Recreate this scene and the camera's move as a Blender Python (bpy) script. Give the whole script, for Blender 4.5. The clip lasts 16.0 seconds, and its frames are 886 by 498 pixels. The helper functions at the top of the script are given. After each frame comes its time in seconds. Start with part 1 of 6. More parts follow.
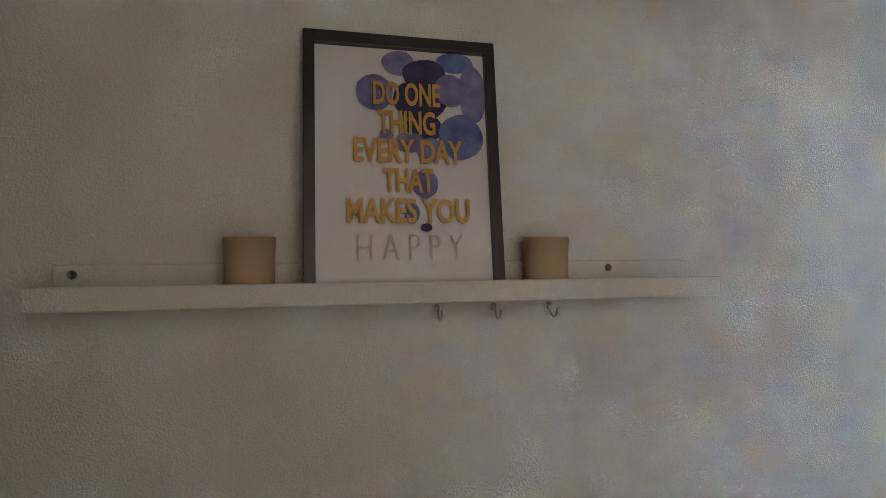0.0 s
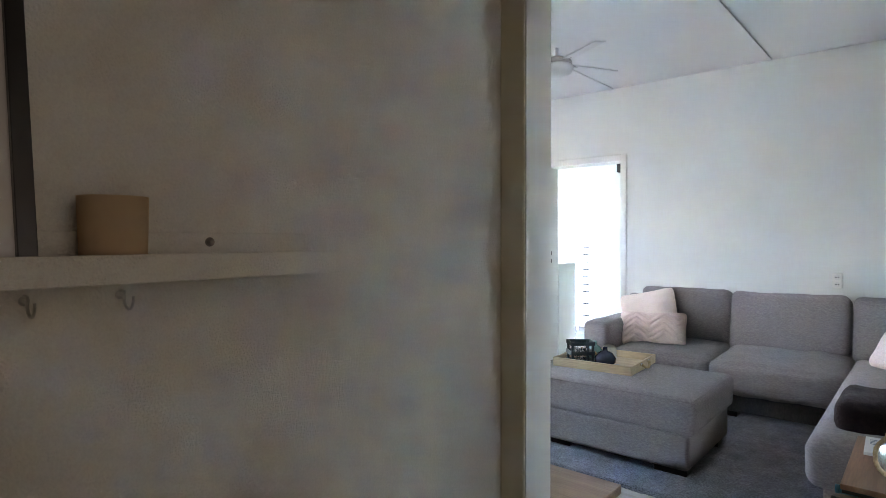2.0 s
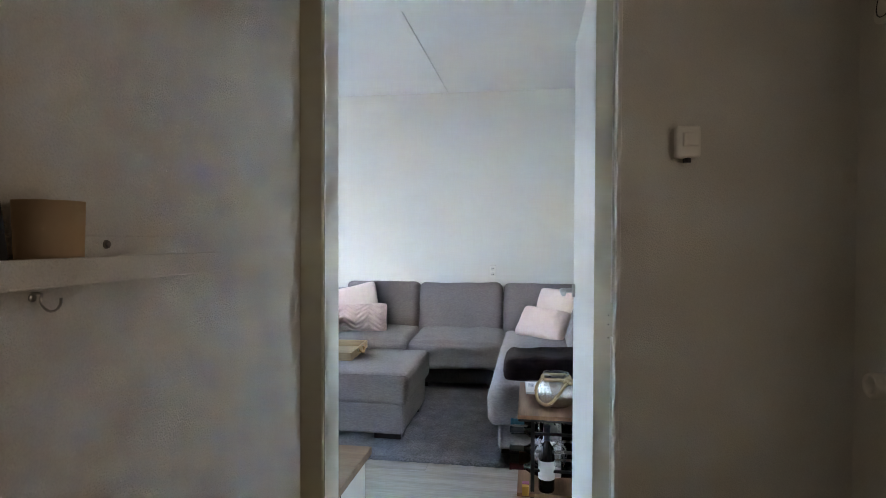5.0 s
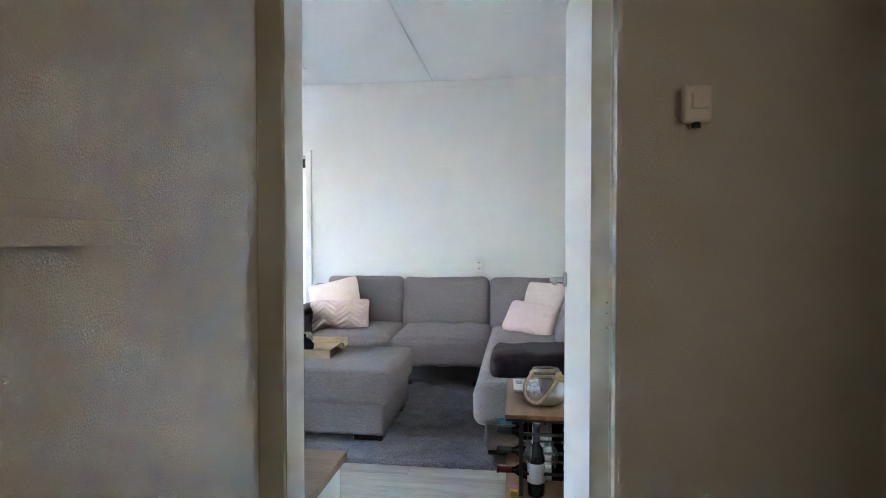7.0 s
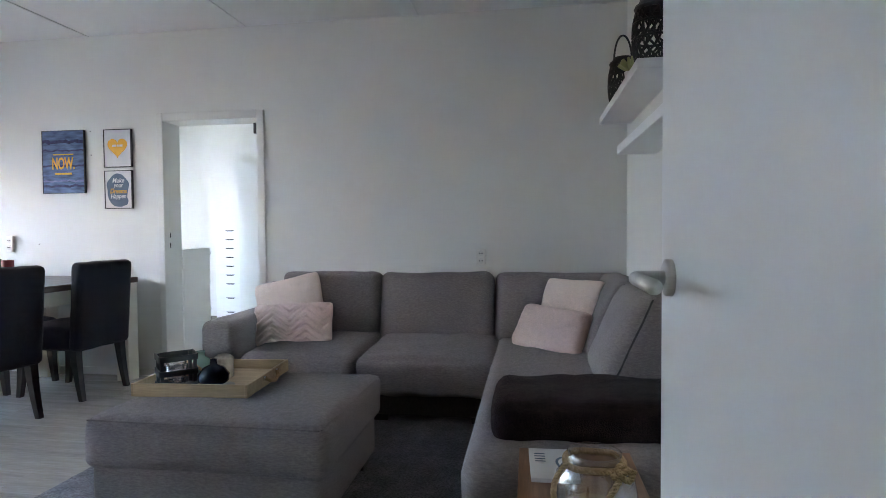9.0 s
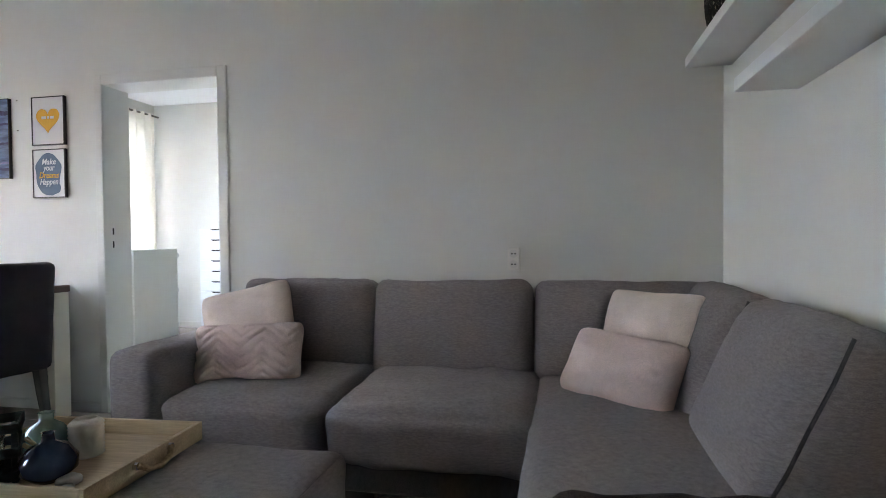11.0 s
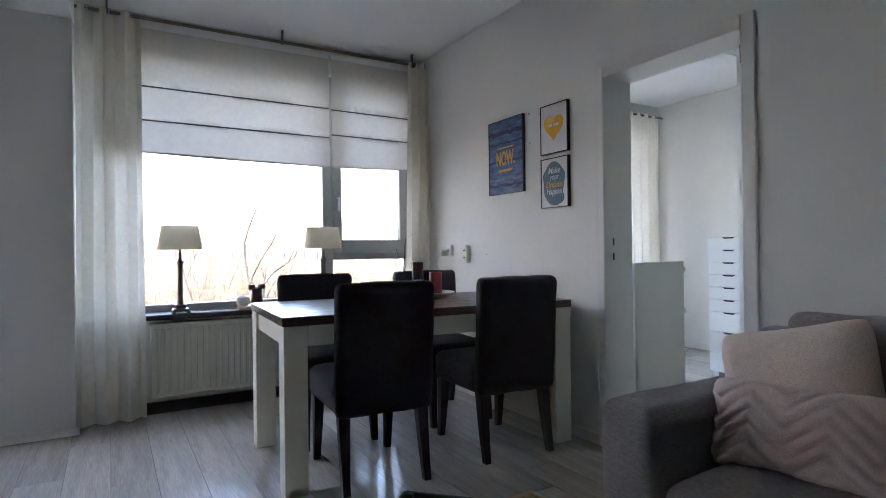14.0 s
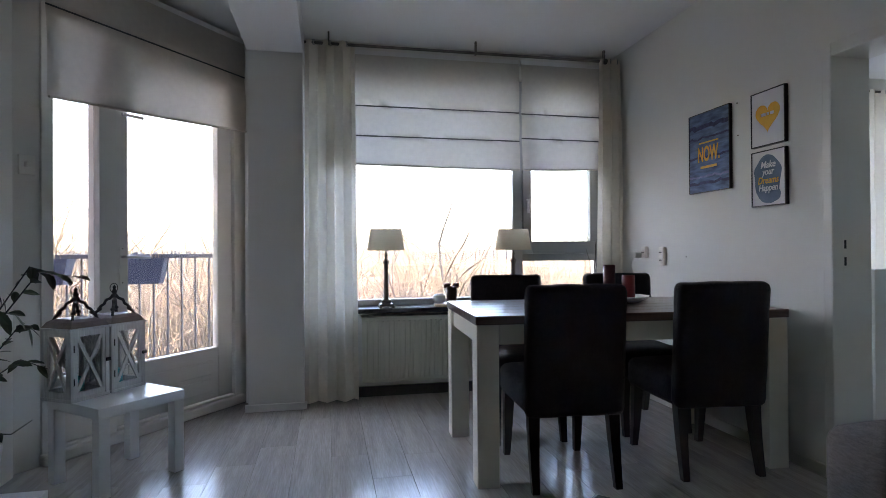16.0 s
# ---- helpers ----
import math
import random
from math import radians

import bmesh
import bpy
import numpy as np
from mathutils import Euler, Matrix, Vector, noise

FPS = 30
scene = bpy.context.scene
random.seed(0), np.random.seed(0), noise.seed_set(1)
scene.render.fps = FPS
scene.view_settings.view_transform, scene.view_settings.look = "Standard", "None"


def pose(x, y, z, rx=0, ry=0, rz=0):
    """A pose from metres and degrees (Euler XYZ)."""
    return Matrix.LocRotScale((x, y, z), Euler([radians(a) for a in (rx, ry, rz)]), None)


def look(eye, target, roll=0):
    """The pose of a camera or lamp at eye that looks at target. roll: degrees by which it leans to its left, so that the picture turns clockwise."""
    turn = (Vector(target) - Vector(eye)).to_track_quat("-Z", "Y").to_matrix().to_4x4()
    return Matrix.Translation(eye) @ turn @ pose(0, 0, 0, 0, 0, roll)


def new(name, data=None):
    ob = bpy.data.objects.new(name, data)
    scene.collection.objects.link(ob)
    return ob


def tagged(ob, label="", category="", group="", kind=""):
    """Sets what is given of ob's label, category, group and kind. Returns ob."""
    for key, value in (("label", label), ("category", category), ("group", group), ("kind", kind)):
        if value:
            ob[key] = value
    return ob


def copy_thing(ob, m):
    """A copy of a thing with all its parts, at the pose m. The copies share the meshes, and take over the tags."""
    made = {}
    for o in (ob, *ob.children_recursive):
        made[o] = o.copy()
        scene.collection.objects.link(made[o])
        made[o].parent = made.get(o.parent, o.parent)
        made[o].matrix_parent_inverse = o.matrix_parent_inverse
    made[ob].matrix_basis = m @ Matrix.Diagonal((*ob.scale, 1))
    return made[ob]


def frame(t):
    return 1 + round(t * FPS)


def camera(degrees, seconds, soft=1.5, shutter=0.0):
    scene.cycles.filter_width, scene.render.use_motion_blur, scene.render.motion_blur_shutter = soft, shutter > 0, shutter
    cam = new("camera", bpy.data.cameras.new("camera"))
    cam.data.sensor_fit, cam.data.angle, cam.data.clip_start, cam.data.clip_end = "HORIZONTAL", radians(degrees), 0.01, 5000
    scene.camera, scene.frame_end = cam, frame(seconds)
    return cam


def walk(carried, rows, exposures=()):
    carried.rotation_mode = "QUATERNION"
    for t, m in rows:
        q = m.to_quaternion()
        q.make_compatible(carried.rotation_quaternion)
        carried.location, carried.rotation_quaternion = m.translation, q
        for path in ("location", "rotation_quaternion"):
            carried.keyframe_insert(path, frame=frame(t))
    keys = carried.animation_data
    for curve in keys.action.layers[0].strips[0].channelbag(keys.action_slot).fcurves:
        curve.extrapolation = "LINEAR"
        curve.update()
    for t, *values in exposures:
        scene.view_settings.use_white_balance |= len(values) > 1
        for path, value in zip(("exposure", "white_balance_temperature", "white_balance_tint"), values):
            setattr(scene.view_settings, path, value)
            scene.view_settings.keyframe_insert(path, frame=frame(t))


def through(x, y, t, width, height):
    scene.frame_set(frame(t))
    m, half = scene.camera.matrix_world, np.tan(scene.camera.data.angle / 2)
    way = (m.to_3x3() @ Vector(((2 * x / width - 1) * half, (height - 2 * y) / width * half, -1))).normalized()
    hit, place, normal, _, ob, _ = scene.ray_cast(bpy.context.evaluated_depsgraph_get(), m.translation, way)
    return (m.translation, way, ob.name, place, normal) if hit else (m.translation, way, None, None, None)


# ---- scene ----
cam = camera(76.0, 16.0, soft=0.7)
SKY, HALL = 0.15, 0.007
PATH = [
    (0, (0.682, -5.262, 1.291), (-1.264, -4.802, 1.275), -0.1),
    (0.5, (0.651, -5.25, 1.28), (-1.206, -4.506, 1.265), -0.2),
    (1, (0.626, -5.222, 1.276), (-1.076, -4.172, 1.238), 0.2),
    (1.5, (0.591, -5.176, 1.265), (-0.933, -3.882, 1.224), 0.2),
    (2, (0.523, -5.126, 1.251), (-0.781, -3.61, 1.217), -0.1),
    (2.5, (0.478, -5.122, 1.253), (-0.586, -3.429, 1.217), 0.1),
    (3, (0.417, -5.207, 1.245), (-0.405, -3.385, 1.214), -0.0),
    (3.5, (0.379, -5.309, 1.252), (-0.206, -3.396, 1.219), 0.3),
    (4, (0.365, -5.395, 1.259), (-0.079, -3.445, 1.224), 0.3),
    (4.2, (0.362, -5.425, 1.259), (-0.04, -3.466, 1.224), 0.2),
    (6.3, (0.365, -5.502, 1.261), (0.098, -3.521, 1.221), 0.1),
    (6.5, (0.363, -5.468, 1.249), (0.101, -3.485, 1.21), 0.0),
    (7, (0.359, -5.301, 1.212), (0.097, -3.318, 1.166), 0.0),
    (7.5, (0.363, -4.986, 1.191), (0.102, -3.004, 1.14), -0.2),
    (8, (0.374, -4.648, 1.179), (0.088, -2.669, 1.12), -0.2),
    (8.5, (0.333, -4.329, 1.171), (0.042, -2.351, 1.102), -0.3),
    (9, (0.337, -4.038, 1.122), (0.037, -2.061, 1.059), -0.4),
    (9.2, (0.345, -3.903, 1.09), (0.043, -1.927, 1.033), -0.5),
    (11.3, (0.207, -2.801, 1.053), (-0.268, -0.859, 1.017), -0.5),
    (11.5, (0.179, -2.714, 1.059), (-0.391, -0.797, 1.029), -0.5),
    (12, (0.074, -2.572, 1.078), (-0.795, -0.77, 1.045), -0.8),
    (12.5, (-0.12, -2.421, 1.072), (-1.238, -0.763, 1.047), -0.7),
    (13, (-0.24, -2.355, 1.079), (-1.579, -0.869, 1.055), -0.7),
    (13.5, (-0.288, -2.328, 1.066), (-1.839, -1.066, 1.061), -0.7),
    (14, (-0.276, -2.298, 1.068), (-2.0, -1.284, 1.074), -0.7),
    (14.5, (-0.254, -2.289, 1.059), (-2.095, -1.507, 1.076), -0.6),
    (15, (-0.234, -2.294, 1.076), (-2.148, -1.714, 1.089), -0.5),
    (15.5, (-0.231, -2.323, 1.092), (-2.179, -1.874, 1.104), -0.4),
    (16, (-0.234, -2.322, 1.08), (-2.193, -1.92, 1.092), -0.4),
]
EXPOSURES = [(0, 8.8, 7400, 20), (0.5, 8.7, 7550, 20), (1.0, 8.4, 7600, 21), (1.5, 8.05, 8000, 21), (2.5, 7.72, 8250, 20), (4.2, 7.85, 8100, 20), (7.0, 8.08, 8250, 20), (8.0, 7.3, 8150, 22),
             (9.0, 6.75, 8500, 23), (11.5, 6.65, 9350, 24), (12.3, 6.45, 9100, 24), (13.0, 6.12, 8900, 23), (14.5, 5.4, 8700, 24), (16.0, 5.2, 8700, 24)]
walk(cam, [(t, look(eye, target, roll)) for t, eye, target, roll in PATH], EXPOSURES)

# ---- daylight ----
world = bpy.data.worlds.new("sky")
scene.world = world
world.use_nodes = True
wn = world.node_tree.nodes
sky = wn.new("ShaderNodeTexSky")
sky.sky_type, sky.sun_disc = "NISHITA", False
sky.sun_elevation, sky.sun_rotation = radians(20), radians(156)
sky.dust_density, sky.air_density, sky.ozone_density = 3.5, 1.0, 4.0
world.node_tree.links.new(sky.outputs[0], wn["Background"].inputs[0])
wn["Background"].inputs[1].default_value = SKY
sun = new("sun", bpy.data.lights.new("sun", "SUN"))
sun.data.energy, sun.data.angle, sun.data.color = 0.5, radians(10.0), (1.0, 0.91, 0.78)
sun.matrix_world = look((4.0, -9.0, 3.6), (0, 0, 0))

# fill lamp added out of view in the east wall to brighten the hall
hall_light = new("hall_fill_light", bpy.data.lights.new("hall_fill_light", "AREA"))
hall_light.data.shape, hall_light.data.size, hall_light.data.size_y = "RECTANGLE", 0.76, 1.06
hall_light.data.energy, hall_light.data.color = HALL, (1.0, 0.96, 0.90)
hall_light.matrix_world = look((1.195, -4.95, 1.4), (-0.3, -4.95, 1.4))


# ---- materials ----
def rgb(*c):
    return (c[0], c[1], c[2], 1.0)


def mat(name, c1, c2=None, scale=8.0, rough=0.6, metal=0.0, bump=0.0, bscale=None, stretch=(1, 1, 1), var=0.0, coat=0.0, spec=0.5,
        sheen=0.0, fine=0.0):
    """Two colours mixed by coarse noise, a fine grain on top, bump, and a shift from piece to piece."""
    m = bpy.data.materials.new(name)
    m.use_nodes = True
    nt = m.node_tree
    n, l = nt.nodes, nt.links
    b = n["Principled BSDF"]
    b.inputs["Roughness"].default_value = rough
    b.inputs["Metallic"].default_value = metal
    b.inputs["Coat Weight"].default_value = coat
    b.inputs["Specular IOR Level"].default_value = spec
    b.inputs["Sheen Weight"].default_value = sheen
    c2 = c2 or tuple(v * 0.88 for v in c1)
    co = n.new("ShaderNodeTexCoord")
    mp = n.new("ShaderNodeMapping")
    mp.inputs["Scale"].default_value = stretch
    l.new(co.outputs["Object"], mp.inputs["Vector"])
    no = n.new("ShaderNodeTexNoise")
    no.inputs["Scale"].default_value, no.inputs["Detail"].default_value = scale, 5.0
    l.new(mp.outputs[0], no.inputs["Vector"])
    ramp = n.new("ShaderNodeValToRGB")
    ramp.color_ramp.elements[0].position, ramp.color_ramp.elements[1].position = 0.32, 0.68
    ramp.color_ramp.elements[0].color, ramp.color_ramp.elements[1].color = rgb(*c1), rgb(*c2)
    l.new(no.outputs["Fac"], ramp.inputs[0])
    out = ramp.outputs[0]
    f2 = n.new("ShaderNodeTexNoise")
    f2.inputs["Scale"].default_value, f2.inputs["Detail"].default_value = (bscale or scale * 12), 3.0
    l.new(mp.outputs[0], f2.inputs["Vector"])
    if fine:
        mr = n.new("ShaderNodeMapRange")
        mr.inputs[1].default_value, mr.inputs[2].default_value = 0.3, 0.7
        mr.inputs[3].default_value, mr.inputs[4].default_value = 1 - fine, 1 + fine
        l.new(f2.outputs["Fac"], mr.inputs[0])
        mx = n.new("ShaderNodeMix")
        mx.data_type, mx.blend_type = "RGBA", "MULTIPLY"
        mx.inputs[0].default_value = 1.0
        l.new(out, mx.inputs[6])
        l.new(mr.outputs[0], mx.inputs[7])
        out = mx.outputs[2]
    if var:
        oi = n.new("ShaderNodeObjectInfo")
        mr = n.new("ShaderNodeMapRange")
        mr.inputs[3].default_value, mr.inputs[4].default_value = 1 - var, 1 + var
        l.new(oi.outputs["Random"], mr.inputs[0])
        mx = n.new("ShaderNodeMix")
        mx.data_type, mx.blend_type = "RGBA", "MULTIPLY"
        mx.inputs[0].default_value = 1.0
        l.new(out, mx.inputs[6])
        l.new(mr.outputs[0], mx.inputs[7])
        out = mx.outputs[2]
    l.new(out, b.inputs["Base Color"])
    if bump:
        bu = n.new("ShaderNodeBump")
        bu.inputs["Strength"].default_value, bu.inputs["Distance"].default_value = bump, 0.004
        l.new(f2.outputs["Fac"], bu.inputs["Height"])
        l.new(bu.outputs[0], b.inputs["Normal"])
    return m


def weave(name, c1, c2, size=330.0, rough=0.9, bump=0.6, streak=(1.6, 1.6, 0.8)):
    """Woven cloth: fine threads across each other over blotches and streaks."""
    m = mat(name, c1, c2, 55.0, rough, bump=bump, bscale=size, stretch=streak, sheen=0.15, fine=0.25, spec=0.2)
    return m


def clear(name, tint=(1, 1, 1), rough=0.0, ior=1.45):
    m = bpy.data.materials.new(name)
    m.use_nodes = True
    b = m.node_tree.nodes["Principled BSDF"]
    b.inputs["Base Color"].default_value = rgb(*tint)
    b.inputs["Roughness"].default_value, b.inputs["IOR"].default_value = rough, ior
    b.inputs["Transmission Weight"].default_value = 1.0
    return m


def thin_glass(name, ior=1.5):
    """Thin blown glass: clear straight through, mirror-bright towards its rims."""
    m = bpy.data.materials.new(name)
    m.use_nodes = True
    n, l = m.node_tree.nodes, m.node_tree.links
    n.remove(n["Principled BSDF"])
    lw, po, sc, tr, gl, mix = n.new("ShaderNodeLayerWeight"), n.new("ShaderNodeMath"), n.new("ShaderNodeMath"), n.new("ShaderNodeBsdfTransparent"), n.new("ShaderNodeBsdfGlossy"), n.new("ShaderNodeMixShader")
    po.operation, sc.operation = "POWER", "MULTIPLY_ADD"
    po.inputs[1].default_value, sc.inputs[1].default_value, sc.inputs[2].default_value = 3.0, 0.7, 0.5 * ((ior - 1) / (ior + 1)) ** 2 + 0.10
    l.new(lw.outputs["Facing"], po.inputs[0])
    l.new(po.outputs[0], sc.inputs[0])
    tr.inputs[0].default_value = rgb(0.93, 0.945, 0.95)
    gl.inputs["Roughness"].default_value = 0.07
    l.new(sc.outputs[0], mix.inputs[0])
    l.new(tr.outputs[0], mix.inputs[1])
    l.new(gl.outputs[0], mix.inputs[2])
    l.new(mix.outputs[0], n["Material Output"].inputs[0])
    return m


def thin_cloth(name, c, through=0.45, scale=30.0):
    """Cloth that lets part of the daylight through."""
    m = mat(name, c, tuple(v * 0.93 for v in c), scale, 0.9, bump=0.15, bscale=700, spec=0.1)
    nt = m.node_tree
    b = nt.nodes["Principled BSDF"]
    tr = nt.nodes.new("ShaderNodeBsdfTranslucent")
    tr.inputs[0].default_value = rgb(*c)
    mix = nt.nodes.new("ShaderNodeMixShader")
    mix.inputs[0].default_value = through
    nt.links.new(b.outputs[0], mix.inputs[1])
    nt.links.new(tr.outputs[0], mix.inputs[2])
    nt.links.new(mix.outputs[0], nt.nodes["Material Output"].inputs[0])
    return m


def wood(name, c1, c2, axis=0, rough=0.45, var=0.0, scale=3.0, coat=0.0, bump=0.15):
    """Grain drawn out along one axis."""
    s = [9.0, 9.0, 9.0]
    s[axis] = 0.6
    return mat(name, c1, c2, scale, rough, bump=bump, bscale=scale * 7, stretch=s, var=var, coat=coat, fine=0.12)


WALL = mat("wall_paint", (0.775, 0.768, 0.722), (0.745, 0.736, 0.69), 1.3, 0.85, bump=0.35, bscale=260, spec=0.2, fine=0.02)
HALLWALL = mat("hall_wall_paint", (0.72, 0.705, 0.65), (0.68, 0.665, 0.61), 1.3, 0.8, bump=0.6, bscale=300, spec=0.25, fine=0.05)
CEIL = mat("ceiling_paint", (0.87, 0.868, 0.86), (0.85, 0.848, 0.84), 0.9, 0.9, bump=0.15, bscale=300, spec=0.2)
TRIM = mat("white_gloss_paint", (0.76, 0.745, 0.70), (0.73, 0.71, 0.66), 2.5, 0.35, bump=0.06, bscale=60)
CREAM = mat("cream_gloss_paint", (0.62, 0.59, 0.47), (0.58, 0.55, 0.43), 2.5, 0.35, bump=0.06, bscale=60)
WHITE = mat("white_lacquer", (0.80, 0.80, 0.79), (0.78, 0.78, 0.77), 3, 0.28, bump=0.02)
TABLEW = mat("cream_white_wood_paint", (0.82, 0.775, 0.67), (0.78, 0.735, 0.63), 4, 0.4, bump=0.08, bscale=70)
PLASTIC = mat("white_plastic", (0.84, 0.82, 0.76), (0.81, 0.79, 0.73), 3, 0.35)
FLOORMAT = wood("grey_oak_laminate", (0.52, 0.49, 0.45), (0.40, 0.375, 0.34), 0, 0.2, var=0.09, scale=2.2, bump=0.05)
GREY = weave("grey_sofa_weave", (0.295, 0.262, 0.256), (0.215, 0.191, 0.188), streak=(1.0, 1.0, 3.5))
# also serves as painted shade on the sofa's front panel
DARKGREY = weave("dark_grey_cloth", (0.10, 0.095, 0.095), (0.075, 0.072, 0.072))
CHAIRM = weave("black_chair_cloth", (0.022, 0.022, 0.027), (0.014, 0.014, 0.018), 900, streak=(1, 1, 1))
BLACKW = wood("black_stained_wood", (0.014, 0.012, 0.012), (0.022, 0.018, 0.017), 2, 0.4)
TABLETOP = wood("dark_walnut_planks", (0.085, 0.045, 0.03), (0.15, 0.085, 0.06), 1, 0.3, scale=3, coat=0.15)
OAK = wood("pale_oak", (0.60, 0.44, 0.27), (0.48, 0.34, 0.20), 0, 0.5)
BROWNW = wood("warm_brown_wood", (0.30, 0.145, 0.075), (0.20, 0.09, 0.045), 1, 0.4)
CABTOP = wood("brown_oak_top", (0.32, 0.20, 0.12), (0.25, 0.15, 0.09), 0, 0.45)
RUGM = mat("blue_grey_rug_pile", (0.205, 0.212, 0.235), (0.135, 0.142, 0.162), 9, 0.95, bump=1.0, bscale=130, spec=0.1, sheen=0.1, fine=0.45)
PINK = weave("pink_plush", (0.80, 0.61, 0.55), (0.74, 0.555, 0.50), 420, streak=(1, 1, 1))
PINK2 = weave("pale_pink_plush", (0.84, 0.68, 0.60), (0.79, 0.635, 0.555), 380, streak=(1, 1, 1))
FUR = mat("dark_brown_fur", (0.036, 0.021, 0.023), (0.016, 0.009, 0.010), 9, 0.95, bump=1.0, bscale=260, stretch=(1, 2.5, 1), fine=0.6, spec=0.05, sheen=0.1)
BLIND = thin_cloth("blind_cloth", (0.66, 0.62, 0.56), 0.22)
CURTAIN = thin_cloth("cream_curtain_cloth", (0.88, 0.83, 0.74), 0.22)
SHADE = thin_cloth("beige_shade_cloth", (0.62, 0.53, 0.38), 0.35)
STEEL = mat("brushed_steel", (0.55, 0.54, 0.52), (0.48, 0.47, 0.45), 20, 0.32, metal=1.0)
CHROME = mat("chrome", (0.8, 0.8, 0.8), (0.75, 0.75, 0.75), 5, 0.12, metal=1.0)
PEWTER = mat("pewter", (0.22, 0.20, 0.18), (0.15, 0.135, 0.12), 15, 0.4, metal=0.8, bump=0.1)
BLACK = mat("black_metal", (0.015, 0.015, 0.016), (0.02, 0.02, 0.021), 20, 0.45)
BLACKP = mat("black_frame", (0.012, 0.011, 0.012), (0.018, 0.017, 0.018), 8, 0.35)
STONE = mat("dark_stone_sill", (0.055, 0.05, 0.047), (0.075, 0.07, 0.066), 30, 0.35, fine=0.3)
GREYPVC = mat("grey_window_frame", (0.42, 0.42, 0.41), (0.39, 0.39, 0.38), 4, 0.4)
RADIATOR = mat("radiator_enamel", (0.70, 0.69, 0.58), (0.68, 0.67, 0.56), 3, 0.4)
GLASS = clear("window_glass")
FROST = thin_cloth("amber_frosted_glass", (0.74, 0.58, 0.40), 0.5)
JARGLASS = thin_glass("clear_jar_glass", 1.6)
ROPE = mat("jute_rope", (0.58, 0.41, 0.24), (0.40, 0.27, 0.145), 90, 0.9, bump=0.8, bscale=300)
PAPER = mat("poster_paper", (0.70, 0.68, 0.68), (0.68, 0.66, 0.66), 2, 0.6)
GOLD = mat("gold_lettering", (0.62, 0.36, 0.08), (0.56, 0.31, 0.06), 20, 0.45)
ORANGE = mat("orange_lettering", (0.85, 0.42, 0.03), (0.80, 0.38, 0.03), 20, 0.6)
INK1 = mat("indigo_watercolour", (0.014, 0.014, 0.05), (0.04, 0.04, 0.13), 40, 0.7)
INK2 = mat("blue_watercolour", (0.04, 0.08, 0.26), (0.16, 0.21, 0.44), 30, 0.7)
INK3 = mat("lilac_watercolour", (0.24, 0.24, 0.42), (0.10, 0.105, 0.25), 30, 0.7)
SEA = mat("blue_brush_strokes", (0.11, 0.19, 0.35), (0.035, 0.06, 0.13), 5, 0.7, stretch=(2, 1, 9))
SLATE = mat("slate_blue_wash", (0.07, 0.11, 0.17), (0.10, 0.15, 0.22), 14, 0.7)


# ---- building helpers ----
def mesh_from(name, bm, material, smooth=False):
    me = bpy.data.meshes.new(name)
    bmesh.ops.recalc_face_normals(bm, faces=bm.faces)
    bm.to_mesh(me)
    bm.free()
    me.materials.append(material)
    if smooth:
        me.polygons.foreach_set("use_smooth", [True] * len(me.polygons))
    return me


def part(name, bm, material, parent, label="", m=None, smooth=False):
    ob = new(name, mesh_from(name, bm, material, smooth))
    ob.parent = parent
    if m is not None:
        ob.matrix_basis = m
    return tagged(ob, label)


def thing(name, label, category, m=None, group=""):
    ob = new(name)
    ob.empty_display_size = 0.1
    if m is not None:
        ob.matrix_basis = m
    return tagged(ob, label, category, group)


def solid(name, bm, material, label, category, m=None, group="", kind="", smooth=False):
    ob = new(name, mesh_from(name, bm, material, smooth))
    if m is not None:
        ob.matrix_basis = m
    return tagged(ob, label, category, group, kind)


def box(x0, x1, y0, y1, z0, z1, bevel=0.0, seg=2, bm=None):
    """A box from edge to edge, with rounded edges; added to bm where one is given."""
    own = bmesh.new()
    bmesh.ops.create_cube(own, size=1.0)
    for v in own.verts:
        v.co = Vector((x0 + (v.co.x + 0.5) * (x1 - x0), y0 + (v.co.y + 0.5) * (y1 - y0), z0 + (v.co.z + 0.5) * (z1 - z0)))
    if bevel:
        bmesh.ops.bevel(own, geom=own.edges[:], offset=bevel, segments=seg, affect="EDGES", profile=0.5)
    return joined(own, bm)


def joined(own, bm):
    if bm is None:
        return own
    keep = {v: bm.verts.new(v.co) for v in own.verts}
    for f in own.faces:
        bm.faces.new([keep[v] for v in f.verts])
    own.free()
    return bm


def moved(bm, m):
    bmesh.ops.transform(bm, matrix=m, verts=bm.verts)
    return bm


